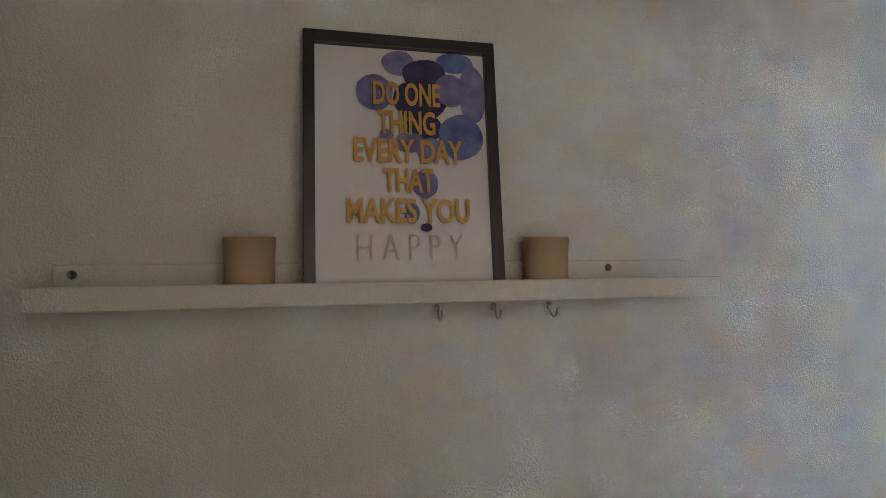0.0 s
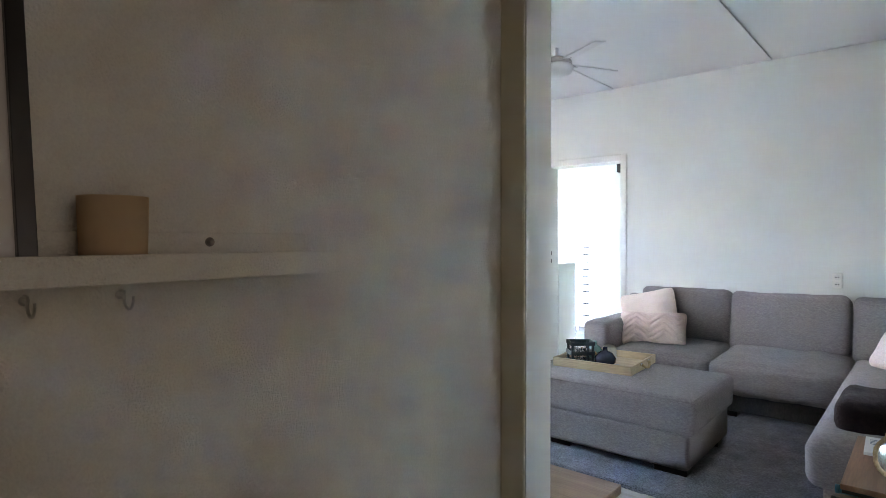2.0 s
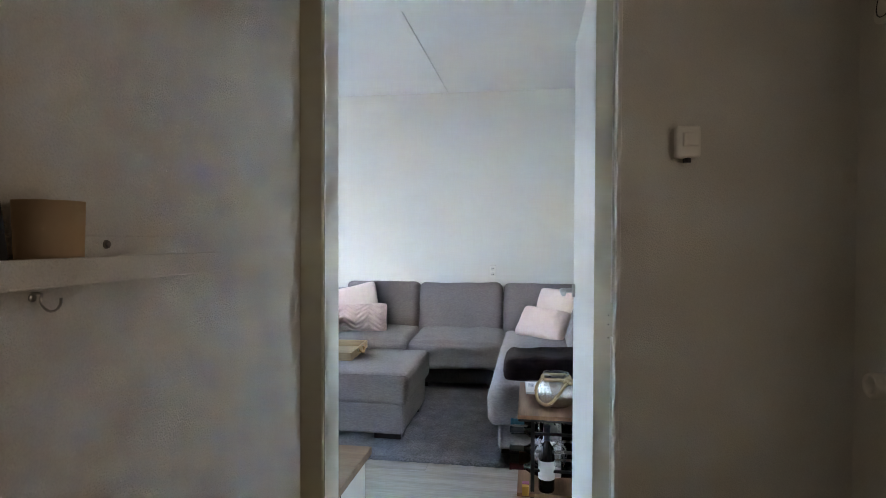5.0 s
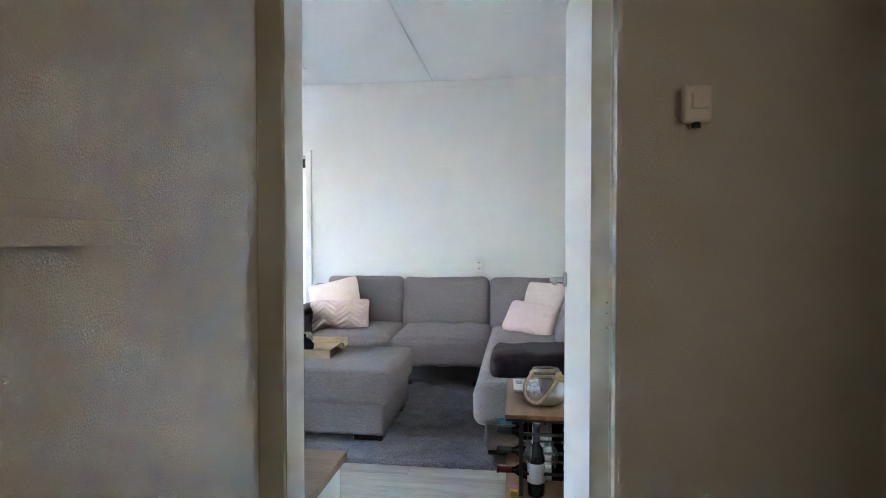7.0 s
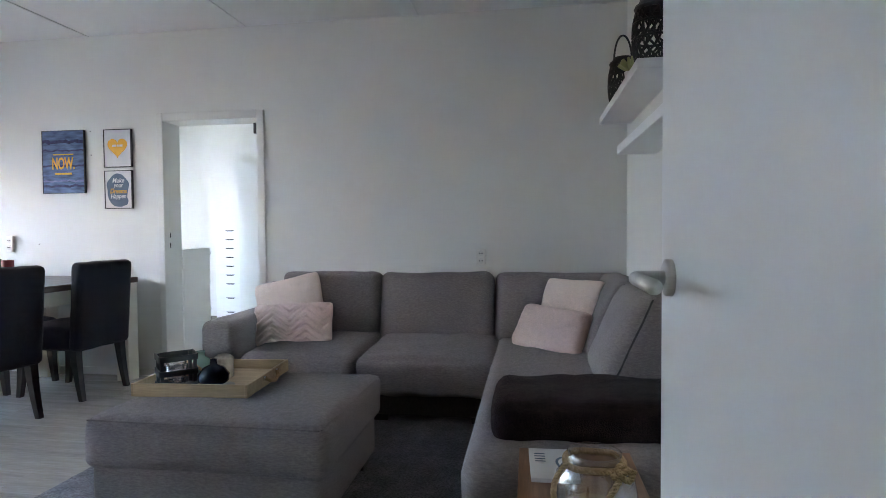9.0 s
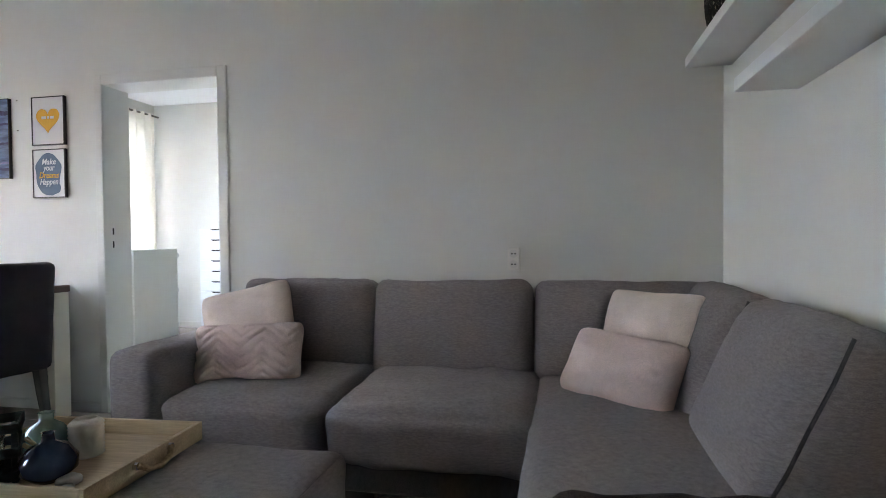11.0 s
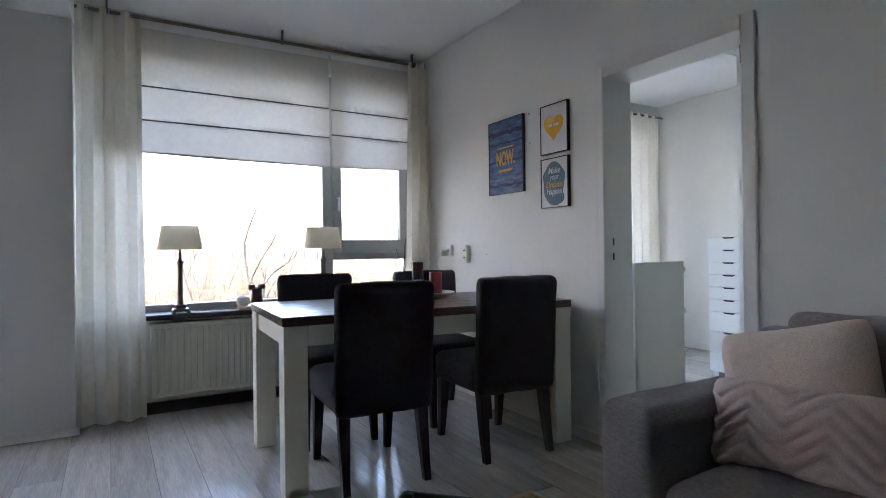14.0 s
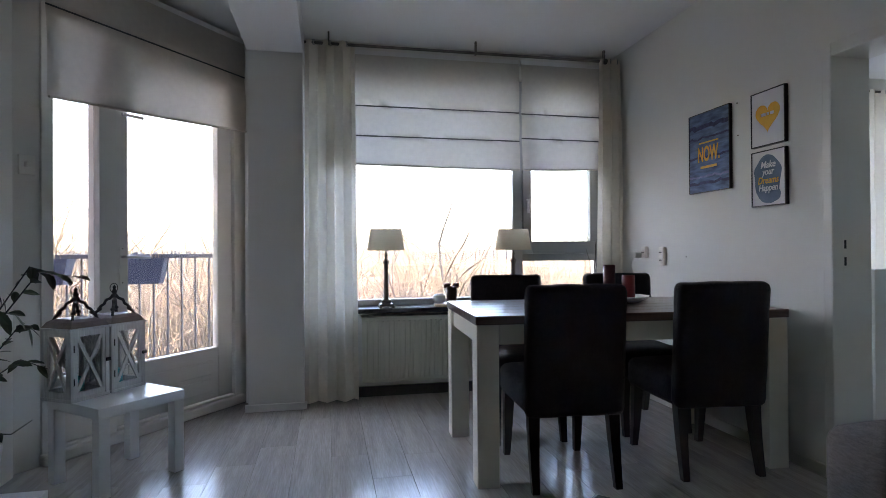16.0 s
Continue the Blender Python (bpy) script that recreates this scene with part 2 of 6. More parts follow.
def soft(sx, sy, sz, r, crown=0.0, wrinkle=0.0, cuts=13, seed=0, front=0.0):
    """A cushion: a box with full rounding, a bulging top and slight creases. Centre at the origin."""
    bm = bmesh.new()
    bmesh.ops.create_cube(bm, size=2.0)
    bmesh.ops.subdivide_edges(bm, edges=bm.edges[:], cuts=cuts, use_grid_fill=True)
    h = Vector((sx / 2, sy / 2, sz / 2))
    for v in bm.verts:
        u = Vector([math.copysign(abs(c) ** 0.75, c) for c in v.co])
        p = Vector((u.x * h.x, u.y * h.y, u.z * h.z))
        inner = Vector([max(-h[i] + r, min(h[i] - r, p[i])) if h[i] > r else 0 for i in range(3)])
        d = p - inner
        if d.length > 1e-6:
            p = inner + d.normalized() * min(r, d.length if (abs(d.x) > 0) + (abs(d.y) > 0) + (abs(d.z) > 0) < 2 else r)
        fall = (1 - u.x ** 4) * (1 - u.y ** 4)
        p.z += crown * fall * max(0, u.z)
        p.y -= front * (1 - u.x ** 4) * (1 - u.z ** 4) * max(0, -u.y)
        if wrinkle:
            q = p * 7 + Vector((seed * 3.1, seed, 0))
            p += Vector((0.4, 1, 1)) * wrinkle * (noise.noise(q) + 0.5 * noise.noise(q * 2.7))
        v.co = p
    return bm


def lathe(profile, seg=24, bm=None):
    """Turns a profile of (radius, height) round z."""
    own = bmesh.new()
    rings = []
    for r, z in profile:
        if r < 1e-5:
            rings.append([own.verts.new((0, 0, z))])
        else:
            rings.append([own.verts.new((r * math.cos(2 * math.pi * i / seg), r * math.sin(2 * math.pi * i / seg), z)) for i in range(seg)])
    for a, b in zip(rings, rings[1:]):
        for i in range(seg):
            j = (i + 1) % seg
            if len(a) == 1 and len(b) > 1:
                own.faces.new((a[0], b[j], b[i]))
            elif len(b) == 1 and len(a) > 1:
                own.faces.new((a[i], a[j], b[0]))
            elif len(a) > 1:
                own.faces.new((a[i], a[j], b[j], b[i]))
    return joined(own, bm)


def tube(points, radius, seg=8, bm=None, taper=1.0):
    """A round rod along a line of points."""
    own = bmesh.new()
    pts = [Vector(p) for p in points]
    rings = []
    for i, p in enumerate(pts):
        d = (pts[min(i + 1, len(pts) - 1)] - pts[max(i - 1, 0)]).normalized()
        a = d.orthogonal().normalized() if not rings else (last - d * last.dot(d)).normalized()
        last = a
        b = d.cross(a)
        r = radius * (1 + (taper - 1) * i / max(1, len(pts) - 1))
        rings.append([own.verts.new(p + (a * math.cos(2 * math.pi * k / seg) + b * math.sin(2 * math.pi * k / seg)) * r) for k in range(seg)])
    for a, b in zip(rings, rings[1:]):
        for k in range(seg):
            own.faces.new((a[k], a[(k + 1) % seg], b[(k + 1) % seg], b[k]))
    own.faces.new(rings[0])
    own.faces.new(rings[-1])
    return joined(own, bm)


def rope(points, r, bm=None, turns=38.0, strands=3):
    """Twisted cord along a line of points: strands wound round each other."""
    pts = [Vector(p) for p in points]
    fine = []
    for i in range(len(pts) - 1):
        p0, p1, p2, p3 = pts[max(i - 1, 0)], pts[i], pts[i + 1], pts[min(i + 2, len(pts) - 1)]
        for k in range(10):
            t = k / 10
            fine.append(0.5 * (2 * p1 + (p2 - p0) * t + (2 * p0 - 5 * p1 + 4 * p2 - p3) * t * t + (3 * p1 - p0 - 3 * p2 + p3) * t ** 3))
    fine.append(pts[-1])
    bm = bm or bmesh.new()
    run = [0.0]
    for a, b in zip(fine, fine[1:]):
        run.append(run[-1] + (b - a).length)
    for s in range(strands):
        line, last = [], None
        for i, p in enumerate(fine):
            d = (fine[min(i + 1, len(fine) - 1)] - fine[max(i - 1, 0)]).normalized()
            a = d.orthogonal().normalized() if last is None else (last - d * last.dot(d)).normalized()
            last = a
            w = 2 * math.pi * s / strands + run[i] * turns * 2 * math.pi
            line.append(p + (a * math.cos(w) + d.cross(a) * math.sin(w)) * r * 0.5)
        tube(line, r * 0.58, 6, bm)
    return bm


def disc(points, depth, bm=None):
    """A flat plate with the given outline in x and z, standing; front towards -y."""
    own = bmesh.new()
    a = [own.verts.new((x, 0, z)) for x, z in points]
    b = [own.verts.new((x, depth, z)) for x, z in points]
    own.faces.new(a)
    own.faces.new(b[::-1])
    for i in range(len(points)):
        j = (i + 1) % len(points)
        own.faces.new((a[i], b[i], b[j], a[j]))
    return joined(own, bm)


def letters(text, size, material, parent, m, width=None, bold=0.0, name="lettering", depth=0.0008):
    cu = bpy.data.curves.new(name, "FONT")
    cu.body, cu.size, cu.align_x, cu.extrude = text, size, "CENTER", depth
    cu.offset = bold
    cu.resolution_u = 3
    cu.materials.append(material)
    ob = new(name, cu)
    ob.parent = parent
    ob.matrix_basis = m
    if width:
        bpy.context.view_layer.update()
        ob.scale.x = width / max(1e-4, ob.dimensions.x)
    return ob


# ---- the structure ----
CZ = 2.67
def structure(name, bm, material, label="", smooth=False):
    return tagged(new(name, mesh_from(name, bm, material, smooth)), label or name.replace("_", " "), "structure", kind="structure")


# wall behind the sofa, with the doorway to the next room
bm = box(-4.80, -2.475, 0.0, 0.19, -0.02, CZ)
box(-1.665, 1.12, 0.0, 0.19, -0.02, CZ, bm=bm)
box(-2.475, -1.665, 0.0, 0.19, 1.995, CZ, bm=bm)
structure("wall_north", bm, WALL, "off-white plastered wall behind the sofa with a doorway")
bm = box(-2.505, -2.455, -0.016, 0.205, 0.0, 2.045, 0.006)
box(-1.685, -1.625, -0.016, 0.205, 0.0, 2.045, 0.006, bm=bm)
box(-2.455, -1.685, -0.016, 0.205, 1.982, 2.045, 0.006, bm=bm)
structure("door_frame_1", bm, TRIM, "white painted frame round the doorway to the next room")

# facade with the two windows
WX = -4.55
WY0, WY1, WZ0, WZ1 = -2.40, -0.06, 0.672, 2.46
bm = box(WX - 0.28, WX, -2.9, WY0, -0.02, CZ)
box(WX - 0.28, WX, WY1, 0.40, -0.02, CZ, bm=bm)
box(WX - 0.28, WX, WY0, WY1, -0.02, WZ0 - 0.035, bm=bm)
box(WX - 0.28, WX, WY0, WY1, WZ1, CZ, bm=bm)
box(WX - 0.28, WX, 2.80, 3.2, -0.02, CZ, bm=bm)
box(WX - 0.28, WX, 0.40, 2.80, -0.02, 0.70, bm=bm)
box(WX - 0.28, WX, 0.40, 2.80, 2.40, CZ, bm=bm)
structure("wall_west", bm, WALL, "off-white window wall of the dining corner")
structure("pillar", box(-4.75, -4.285, -2.850, -2.478, 0.0, 2.475, 0.004), WALL, "off-white square pillar beside the balcony door")
structure("beam", box(-4.75, 1.0, -2.852, -2.476, 2.473, CZ, 0.004), CEIL, "white ceiling beam resting on the pillar")
structure("wall_east", box(1.0, 1.12, -3.92, 0.0, -0.02, CZ), WALL, "off-white side wall behind the corner sofa")
# wall between living room and hall, with its doorway
bm = box(-3.36, -0.277, -3.92, -3.82, -0.02, CZ)
box(0.588, 1.18, -3.92, -3.82, -0.02, CZ, bm=bm)
box(-0.277, 0.584, -3.92, -3.82, 2.10, CZ, bm=bm)
structure("wall_south", bm, WALL, "off-white wall between hall and living room")
bm = box(-0.275, -0.206, -3.985, -3.862, 0.0, 2.10, 0.005)
plan = [(0.533, -3.895), (0.577, -3.937), (0.586, -3.937), (0.586, -3.895)]
lower, upper = [bm.verts.new((x, y, 0.0)) for x, y in plan], [bm.verts.new((x, y, 2.10)) for x, y in plan]
for k in range(4):
    bm.faces.new((lower[k], lower[(k + 1) % 4], upper[(k + 1) % 4], upper[k]))
bm.faces.new(lower)
bm.faces.new(upper)
box(-0.206, 0.532, -3.985, -3.862, 2.035, 2.10, 0.005, bm=bm)
structure("door_frame_2", bm, CREAM, "cream painted frame of the living room doorway")
bm = box(0.577, 0.588, -3.988, -3.937, 0.0, 2.10, 0.002)
box(0.571, 0.577, -3.942, -3.937, 0.0, 1.0, 0.0015, bm=bm)
box(0.571, 0.577, -3.942, -3.937, 1.09, 2.10, 0.0015, bm=bm)
structure("door_lining", bm, TRIM, "white painted lining strip of the doorway with a narrow bead")
bm = box(-0.206, -0.203, -3.980, -3.865, 0.0, 2.034, 0.001)
structure("door_lining_2", bm, TRIM, "white painted inner side of the doorway frame")
for z, r in ((1.055, 0.0018), (1.03, 0.0015), (0.995, 0.0015)):
    solid("screw_hole", moved(lathe([(0, 0), (r, 0), (r, 0.002), (0, 0.002)], 10), pose(0.547 if r > 0.0025 else 0.568, -3.9085 if r > 0.0025 else -3.9285, z, 90, 0, -44)), BLACKP, "small dark screw hole in the door frame", "screw hole")
# hall
HB = -7.2
structure("wall_hall_west", box(-0.40, -0.275, HB, -3.922, -0.02, 2.55), HALLWALL, "textured off-white hall wall with the picture ledge")
# the opening in this wall is added, out of view, for the fill lamp
bm = box(1.135, 1.28, HB, -5.35, -0.02, 2.55)
box(1.135, 1.28, -4.55, -3.922, -0.02, 2.55, bm=bm)
box(1.135, 1.28, -5.35, -4.55, -0.02, 0.85, bm=bm)
box(1.135, 1.28, -5.35, -4.55, 1.95, 2.55, bm=bm)
structure("wall_hall_east", bm, HALLWALL, "textured off-white hall side wall with an added opening for the fill light")
structure("wall_hall_north", box(0.588, 1.135, -3.984, -3.921, 0.0, 2.55), HALLWALL, "textured off-white hall wall beside the doorway")
structure("wall_hall_lintel", box(-0.275, 0.588, -3.984, -3.921, 2.10, 2.55), HALLWALL, "hall wall above the doorway")
structure("wall_hall_south", box(-0.40, 1.28, HB - 0.12, HB, -0.02, 2.55), HALLWALL, "textured off-white hall end wall")
structure("ceiling_hall", box(-0.40, 1.28, HB - 0.12, -3.921, 2.55, 2.66), CEIL, "white hall ceiling")
# next room
structure("wall_bedroom_north", box(-4.83, 0.4, 3.05, 3.17, -0.02, 2.8), WALL, "white far wall of the next room")
structure("wall_bedroom_east", box(-0.4, -0.28, 0.19, 3.05, -0.02, 2.8), WALL, "white side wall of the next room")
bm = box(-4.83, -0.28, 0.19, 3.17, 2.655, 2.8)
for x in (-3.10, -1.78):
    box(x - 0.02, x + 0.02, 0.19, 3.05, 2.647, 2.66, 0.003, bm=bm)
structure("ceiling_bedroom", bm, CEIL, "white panelled ceiling of the next room")

structure("wall_bedroom_closet", box(-2.70, -0.4, 1.585, 3.05, -0.02, 2.655), WALL, "white boxed-out closet wall of the next room")

# living room ceiling with cover strips
bm = box(-4.83, 1.12, -3.92, 0.19, CZ, CZ + 0.12)
for x in (-3.10, -1.78, -0.463, 0.85):
    box(x - 0.022, x + 0.022, -3.82, 0.0, CZ - 0.008, CZ + 0.01, 0.003, bm=bm)
structure("ceiling", bm, CEIL, "white board ceiling with narrow cover strips")

# balcony wall, set at an angle: a runs along it from the pillar
P1, DV = Vector((-4.507, -3.02, 0)), Vector((0.803, -0.596, 0)).normalized()
BM = Matrix.Translation(P1) @ Matrix(((DV.x, -DV.y, 0, 0), (DV.y, DV.x, 0, 0), (0, 0, 1, 0), (0, 0, 0, 1)))
bm = box(1.25, 1.60, -0.12, 0.0, -0.02, CZ)
box(-0.11, 1.25, -0.12, 0.0, 2.42, CZ, bm=bm)
box(-0.34, -0.11, -0.12, 0.0, -0.02, CZ, bm=bm)
structure("wall_balcony", moved(bm, BM), WALL, "off-white angled wall round the balcony door")


# ---- doors and windows ----
balc = thing("door_1", "white wooden balcony door and sidelight with clear glass", "door", BM)
tagged(balc, kind="structure")
fr = box(-0.11, -0.055, -0.09, 0.02, 0.0, 2.42, 0.004)
for a0, a1, z0, z1 in ((0.842, 0.944, 0.0, 2.42), (1.19, 1.25, 0.0, 2.42), (-0.055, 0.842, 2.35, 2.42), (0.944, 1.19, 2.35, 2.42), (-0.055, 0.842, 0.0, 0.075), (0.944, 1.19, 0.0, 0.075)):
    box(a0, a1, -0.09, 0.015, z0, z1, 0.004, bm=fr)
part("door_frame", fr, TRIM, balc)
leaf = box(-0.052, 0.076, -0.06, -0.005, 0.08, 2.345, 0.006)
box(0.756, 0.839, -0.06, -0.005, 0.08, 2.345, 0.006, bm=leaf)
box(0.076, 0.756, -0.06, -0.005, 0.08, 0.430, 0.006, bm=leaf)
box(0.076, 0.756, -0.06, -0.005, 2.25, 2.345, 0.006, bm=leaf)
dl = part("door_leaf", leaf, TRIM, balc)
for z0, z1 in ((0.13, 0.22), (0.25, 0.34)):
    part("panel_moulding", box(0.12, 0.71, -0.006, 0.002, z0, z1, 0.004), TRIM, dl)
part("sidelight_panel", box(0.944, 1.19, -0.06, -0.012, 0.075, 0.430, 0.006), TRIM, balc)
for a0, a1, z1 in ((0.076, 0.756, 2.25), (0.944, 1.19, 2.35)):
    p = part("pane", box(a0, a1, -0.036, -0.032, 0.430, z1), GLASS, balc)
    p.visible_shadow = False
part("handle_plate", box(0.778, 0.818, -0.005, 0.004, 0.90, 1.13, 0.003), TRIM, balc, "cream enamelled handle plate")
for z in (0.915, 1.115):
    part("plate_screw", moved(lathe([(0, 0), (0.004, 0), (0.003, 0.002), (0, 0.002)], 8), pose(0.798, 0.004, z, -90)), PEWTER, balc)
part("lever", tube([(0.798, 0.004, 1.066), (0.798, 0.048, 1.066), (0.785, 0.052, 1.066), (0.655, 0.052, 1.063)], 0.009), STEEL, balc)
part("latch_stay", box(0.66, 0.80, -0.002, 0.012, 1.895, 1.915, 0.003), STEEL, balc)
structure("threshold", moved(box(-0.13, 1.26, 0.0, 0.05, 0.0, 0.06, 0.01), BM), TRIM, "white wooden sill board under the balcony door")


def roman_blind(name, width, top, bottoms, folds, label, m, valance=0.0):
    """A roman blind in the x-z plane, folded up: cloth bays between rods. Front towards -y."""
    th = thing(name, label, "blind", m)
    zs = [top] + folds + [sum(bottoms) / 2]
    bm = bmesh.new()
    n, rows = 24, []
    for k, (za, zb) in enumerate(zip(zs, zs[1:])):
        for j in range(7):
            f = j / 6
            row = []
            for i in range(n + 1):
                u = i / n
                z = za + (zb - za) * f
                if k == len(zs) - 2:
                    z += (bottoms[0] + (bottoms[1] - bottoms[0]) * u - zb) * f - 0.008 * math.sin(math.pi * u) * f
                y = -0.012 * math.sin(math.pi * f) - (0.01 if k == len(zs) - 2 else 0) * f + 0.003 * noise.noise((u * 6, z * 5, k))
                row.append(bm.verts.new((u * width, y, z)))
            rows.append(row)
    for a, b in zip(rows, rows[1:]):
        for i in range(n):
            bm.faces.new((a[i], a[i + 1], b[i + 1], b[i]))
    part("cloth", bm, BLIND, th, smooth=True)
    for z in folds:
        part("rod", tube([(0, -0.004, z), (width, -0.004, z - 0.004)], 0.005), DARKGREY, th)
    part("head_rail", box(0, width, 0.0, 0.04, top, top + 0.035, 0.004), WHITE, th)
    part("bottom_bar", tube([(0.005, -0.022, bottoms[0]), (width - 0.005, -0.022, bottoms[1])], 0.007), BLIND, th)
    return th


roman_blind("roman_blind", 1.365, 2.60, (1.884, 1.961), [2.36], "beige roman blind half lowered over the balcony door",
            BM @ pose(1.262, 0.07, 0, 0, 0, 180))

# dining window: frame, mullion, opening light
win = thing("window_1", "wide grey-framed window over the radiator", "window")
tagged(win, kind="structure")
X0, X1 = WX - 0.13, WX - 0.06
wf = box(X0, X1, WY0, WY0 + 0.06, WZ0, WZ1, 0.004)
for y0, y1, z0, z1 in ((WY1 - 0.06, WY1, WZ0, WZ1), (-0.845, -0.765, WZ0, WZ1), (WY0, WY1, WZ0, WZ0 + 0.05), (WY0, WY1, WZ1 - 0.06, WZ1),
                       (-0.765, WY1, 1.005, 1.06)):
    box(X0, X1, y0, y1, z0, z1, 0.004, bm=wf)
part("window_frame", wf, GREYPVC, win)
sash = box(X0 + 0.02, X1 + 0.015, -0.765, -0.69, 1.06, WZ1 - 0.06, 0.006)
box(X0 + 0.02, X1 + 0.015, -0.69, WY1 - 0.06, 1.06, 1.165, 0.006, bm=sash)
box(X0 + 0.02, X1 + 0.015, WY1 - 0.12, WY1 - 0.06, 1.165, WZ1 - 0.06, 0.006, bm=sash)
sh = part("opening_light", sash, GREYPVC, win)
part("handle", tube([(X1 + 0.015, -0.728, 1.50), (X1 + 0.05, -0.728, 1.50), (X1 + 0.052, -0.732, 1.39)], 0.009), WHITE, sh)
for y0, y1, z0, z1 in ((WY0 + 0.06, -0.845, WZ0 + 0.05, WZ1 - 0.06), (-0.69, WY1 - 0.12, 1.165, WZ1 - 0.06), (-0.765, WY1 - 0.06, WZ0 + 0.05, 1.005)):
    p = part("pane", box(X0 + 0.03, X0 + 0.034, y0, y1, z0, z1), GLASS, win)
    p.visible_shadow = False
structure("window_sill", box(WX - 0.28, WX + 0.16, WY0 + 0.30, WY1, WZ0 - 0.035, WZ0, 0.006), STONE, "dark stone window sill with a pale edge")
roman_blind("roman_blind", 1.50, 2.57, (1.745, 1.725), [2.185, 1.96], "beige roman blind half lowered over the wide pane", pose(WX + 0.035, -2.32, 0, 0, 0, 90))
roman_blind("roman_blind", 0.71, 2.57, (1.725, 1.745), [2.175, 1.98], "narrow beige roman blind half lowered beside the wide one", pose(WX + 0.035, -0.80, 0, 0, 0, 90))

# next room's window
win2 = thing("window_2", "white-framed window of the next room", "window")
tagged(win2, kind="structure")
wf = box(X0, X1, 0.40, 0.46, 0.70, 2.40, 0.004)
for y0, y1, z0, z1 in ((2.74, 2.80, 0.70, 2.40), (1.56, 1.64, 0.70, 2.40), (0.46, 2.74, 0.70, 0.76), (0.46, 2.74, 2.34, 2.40), (0.46, 2.74, 1.86, 1.92)):
    box(X0, X1, y0, y1, z0, z1, 0.004, bm=wf)
part("window_frame", wf, TRIM, win2)
for y0, y1 in ((0.46, 1.56), (1.64, 2.74)):
    for z0, z1 in ((0.76, 1.86), (1.92, 2.34)):
        p = part("pane", box(X0 + 0.03, X0 + 0.034, y0, y1, z0, z1), GLASS, win2)
        p.visible_shadow = False

# cloth sheet closing the added opening behind the hall fill lamp
hb = solid("hall_light_backing", box(1.205, 1.207, -5.35, -4.55, 0.85, 1.95), thin_cloth("hall_backing_cloth", (0.75, 0.70, 0.62), 0.03), "cloth sheet behind the added hall fill light", "blind")

# living room door, opened a quarter turn
dr = thing("door_2", "white flush living room door standing open, brushed steel levers", "door", pose(0.555, -3.893, 0, 0, 0, 90.2))
tagged(dr, kind="structure")
part("leaf", box(0.0, 0.74, -0.02, 0.02, 0.012, 2.03, 0.003), WHITE, dr)
for s in (-1, 1):
    y = 0.02 * s
    part("rosette", moved(lathe([(0, 0), (0.026, 0), (0.026, 0.008), (0.022, 0.010), (0, 0.010)]), pose(0.68, y, 1.055, -90 * s)), STEEL, dr, smooth=True)
    part("lever", tube([(0.68, y, 1.055), (0.68, y + s * 0.042, 1.055), (0.666, y + s * 0.05, 1.055), (0.553, y + s * 0.05, 1.054)], 0.010, 12), STEEL, dr, smooth=True)
for z in (0.25, 1.0, 1.8):
    part("hinge", tube([(-0.004, -0.022, z), (-0.004, -0.022, z + 0.09)], 0.006), CREAM, dr)


# ---- soft furniture ----
# corner sofa against the north and east walls
sofa = thing("corner_sofa", "grey woven corner sofa with chaise and loose back cushions", "sofa")
# darker cloth than the sofa's grey stands for shade below the seats
part("shaded_front_panel", box(-1.56, 0.19, -0.86, -0.05, 0.055, 0.22, 0.015, 3), DARKGREY, sofa)
bm = box(0.185, 0.985, -2.27, -0.03, 0.055, 0.24, 0.02, 3)
part("base", bm, GREY, sofa)
bm = box(-1.56, 0.10, -0.13, -0.02, 0.2, 0.76, 0.03, 3)
box(0.10, 0.985, -0.13, -0.02, 0.2, 0.76, 0.03, 3, bm=bm)
box(0.90, 0.99, -1.72, -0.13, 0.2, 0.76, 0.03, 3, bm=bm)
part("back_frame", bm, GREY, sofa)
bm = soft(0.215, 0.93, 0.395, 0.045, 0.006, 0.004, cuts=19, seed=1)
part("arm", moved(bm, pose(-1.475, -0.51, 0.400)), GREY, sofa, smooth=True)
for x0, x1, s in ((-1.345, -0.645, 2), (-0.640, 0.150, 3)):
    bm = soft(x1 - x0, 0.80, 0.225, 0.05, 0.022, 0.011, cuts=23, seed=s, front=0.02)
    part("seat_cushion", moved(bm, pose((x0 + x1) / 2, -0.575, 0.312, 1.5)), GREY, sofa, smooth=True)
bm = soft(0.84, 2.12, 0.225, 0.065, 0.020, 0.010, cuts=29, seed=5)
part("chaise_cushion", moved(bm, pose(0.545, -1.285, 0.312)), GREY, sofa, smooth=True)
for x0, x1, s in ((-1.375, -0.670, 6), (-0.664, 0.108, 7), (0.116, 0.90, 8)):
    bm = soft(x1 - x0, 0.47, 0.21, 0.055, 0.035, 0.008, cuts=19, seed=s)
    part("back_cushion", moved(bm, pose((x0 + x1) / 2, -0.225, 0.604, 80)), GREY, sofa, smooth=True)
for y0, y1, s in ((-0.93, -0.22, 9), (-1.62, -0.93, 10)):
    lean = pose(0.855, (y0 + y1) / 2, 0.585, 66, 0, -90)
    bm = soft(y1 - y0, 0.52, 0.25, 0.07, 0.05, 0.009, cuts=19, seed=s)
    part("back_cushion", moved(bm, lean), GREY, sofa, smooth=True)
    w = (y1 - y0) / 2
    part("piping", moved(tube([(w - 0.014, -0.20, 0.116), (w - 0.007, -0.10, 0.112), (w - 0.006, 0.0, 0.114), (w - 0.007, 0.12, 0.112), (w - 0.016, 0.22, 0.112)], 0.0045), lean), DARKGREY, sofa)
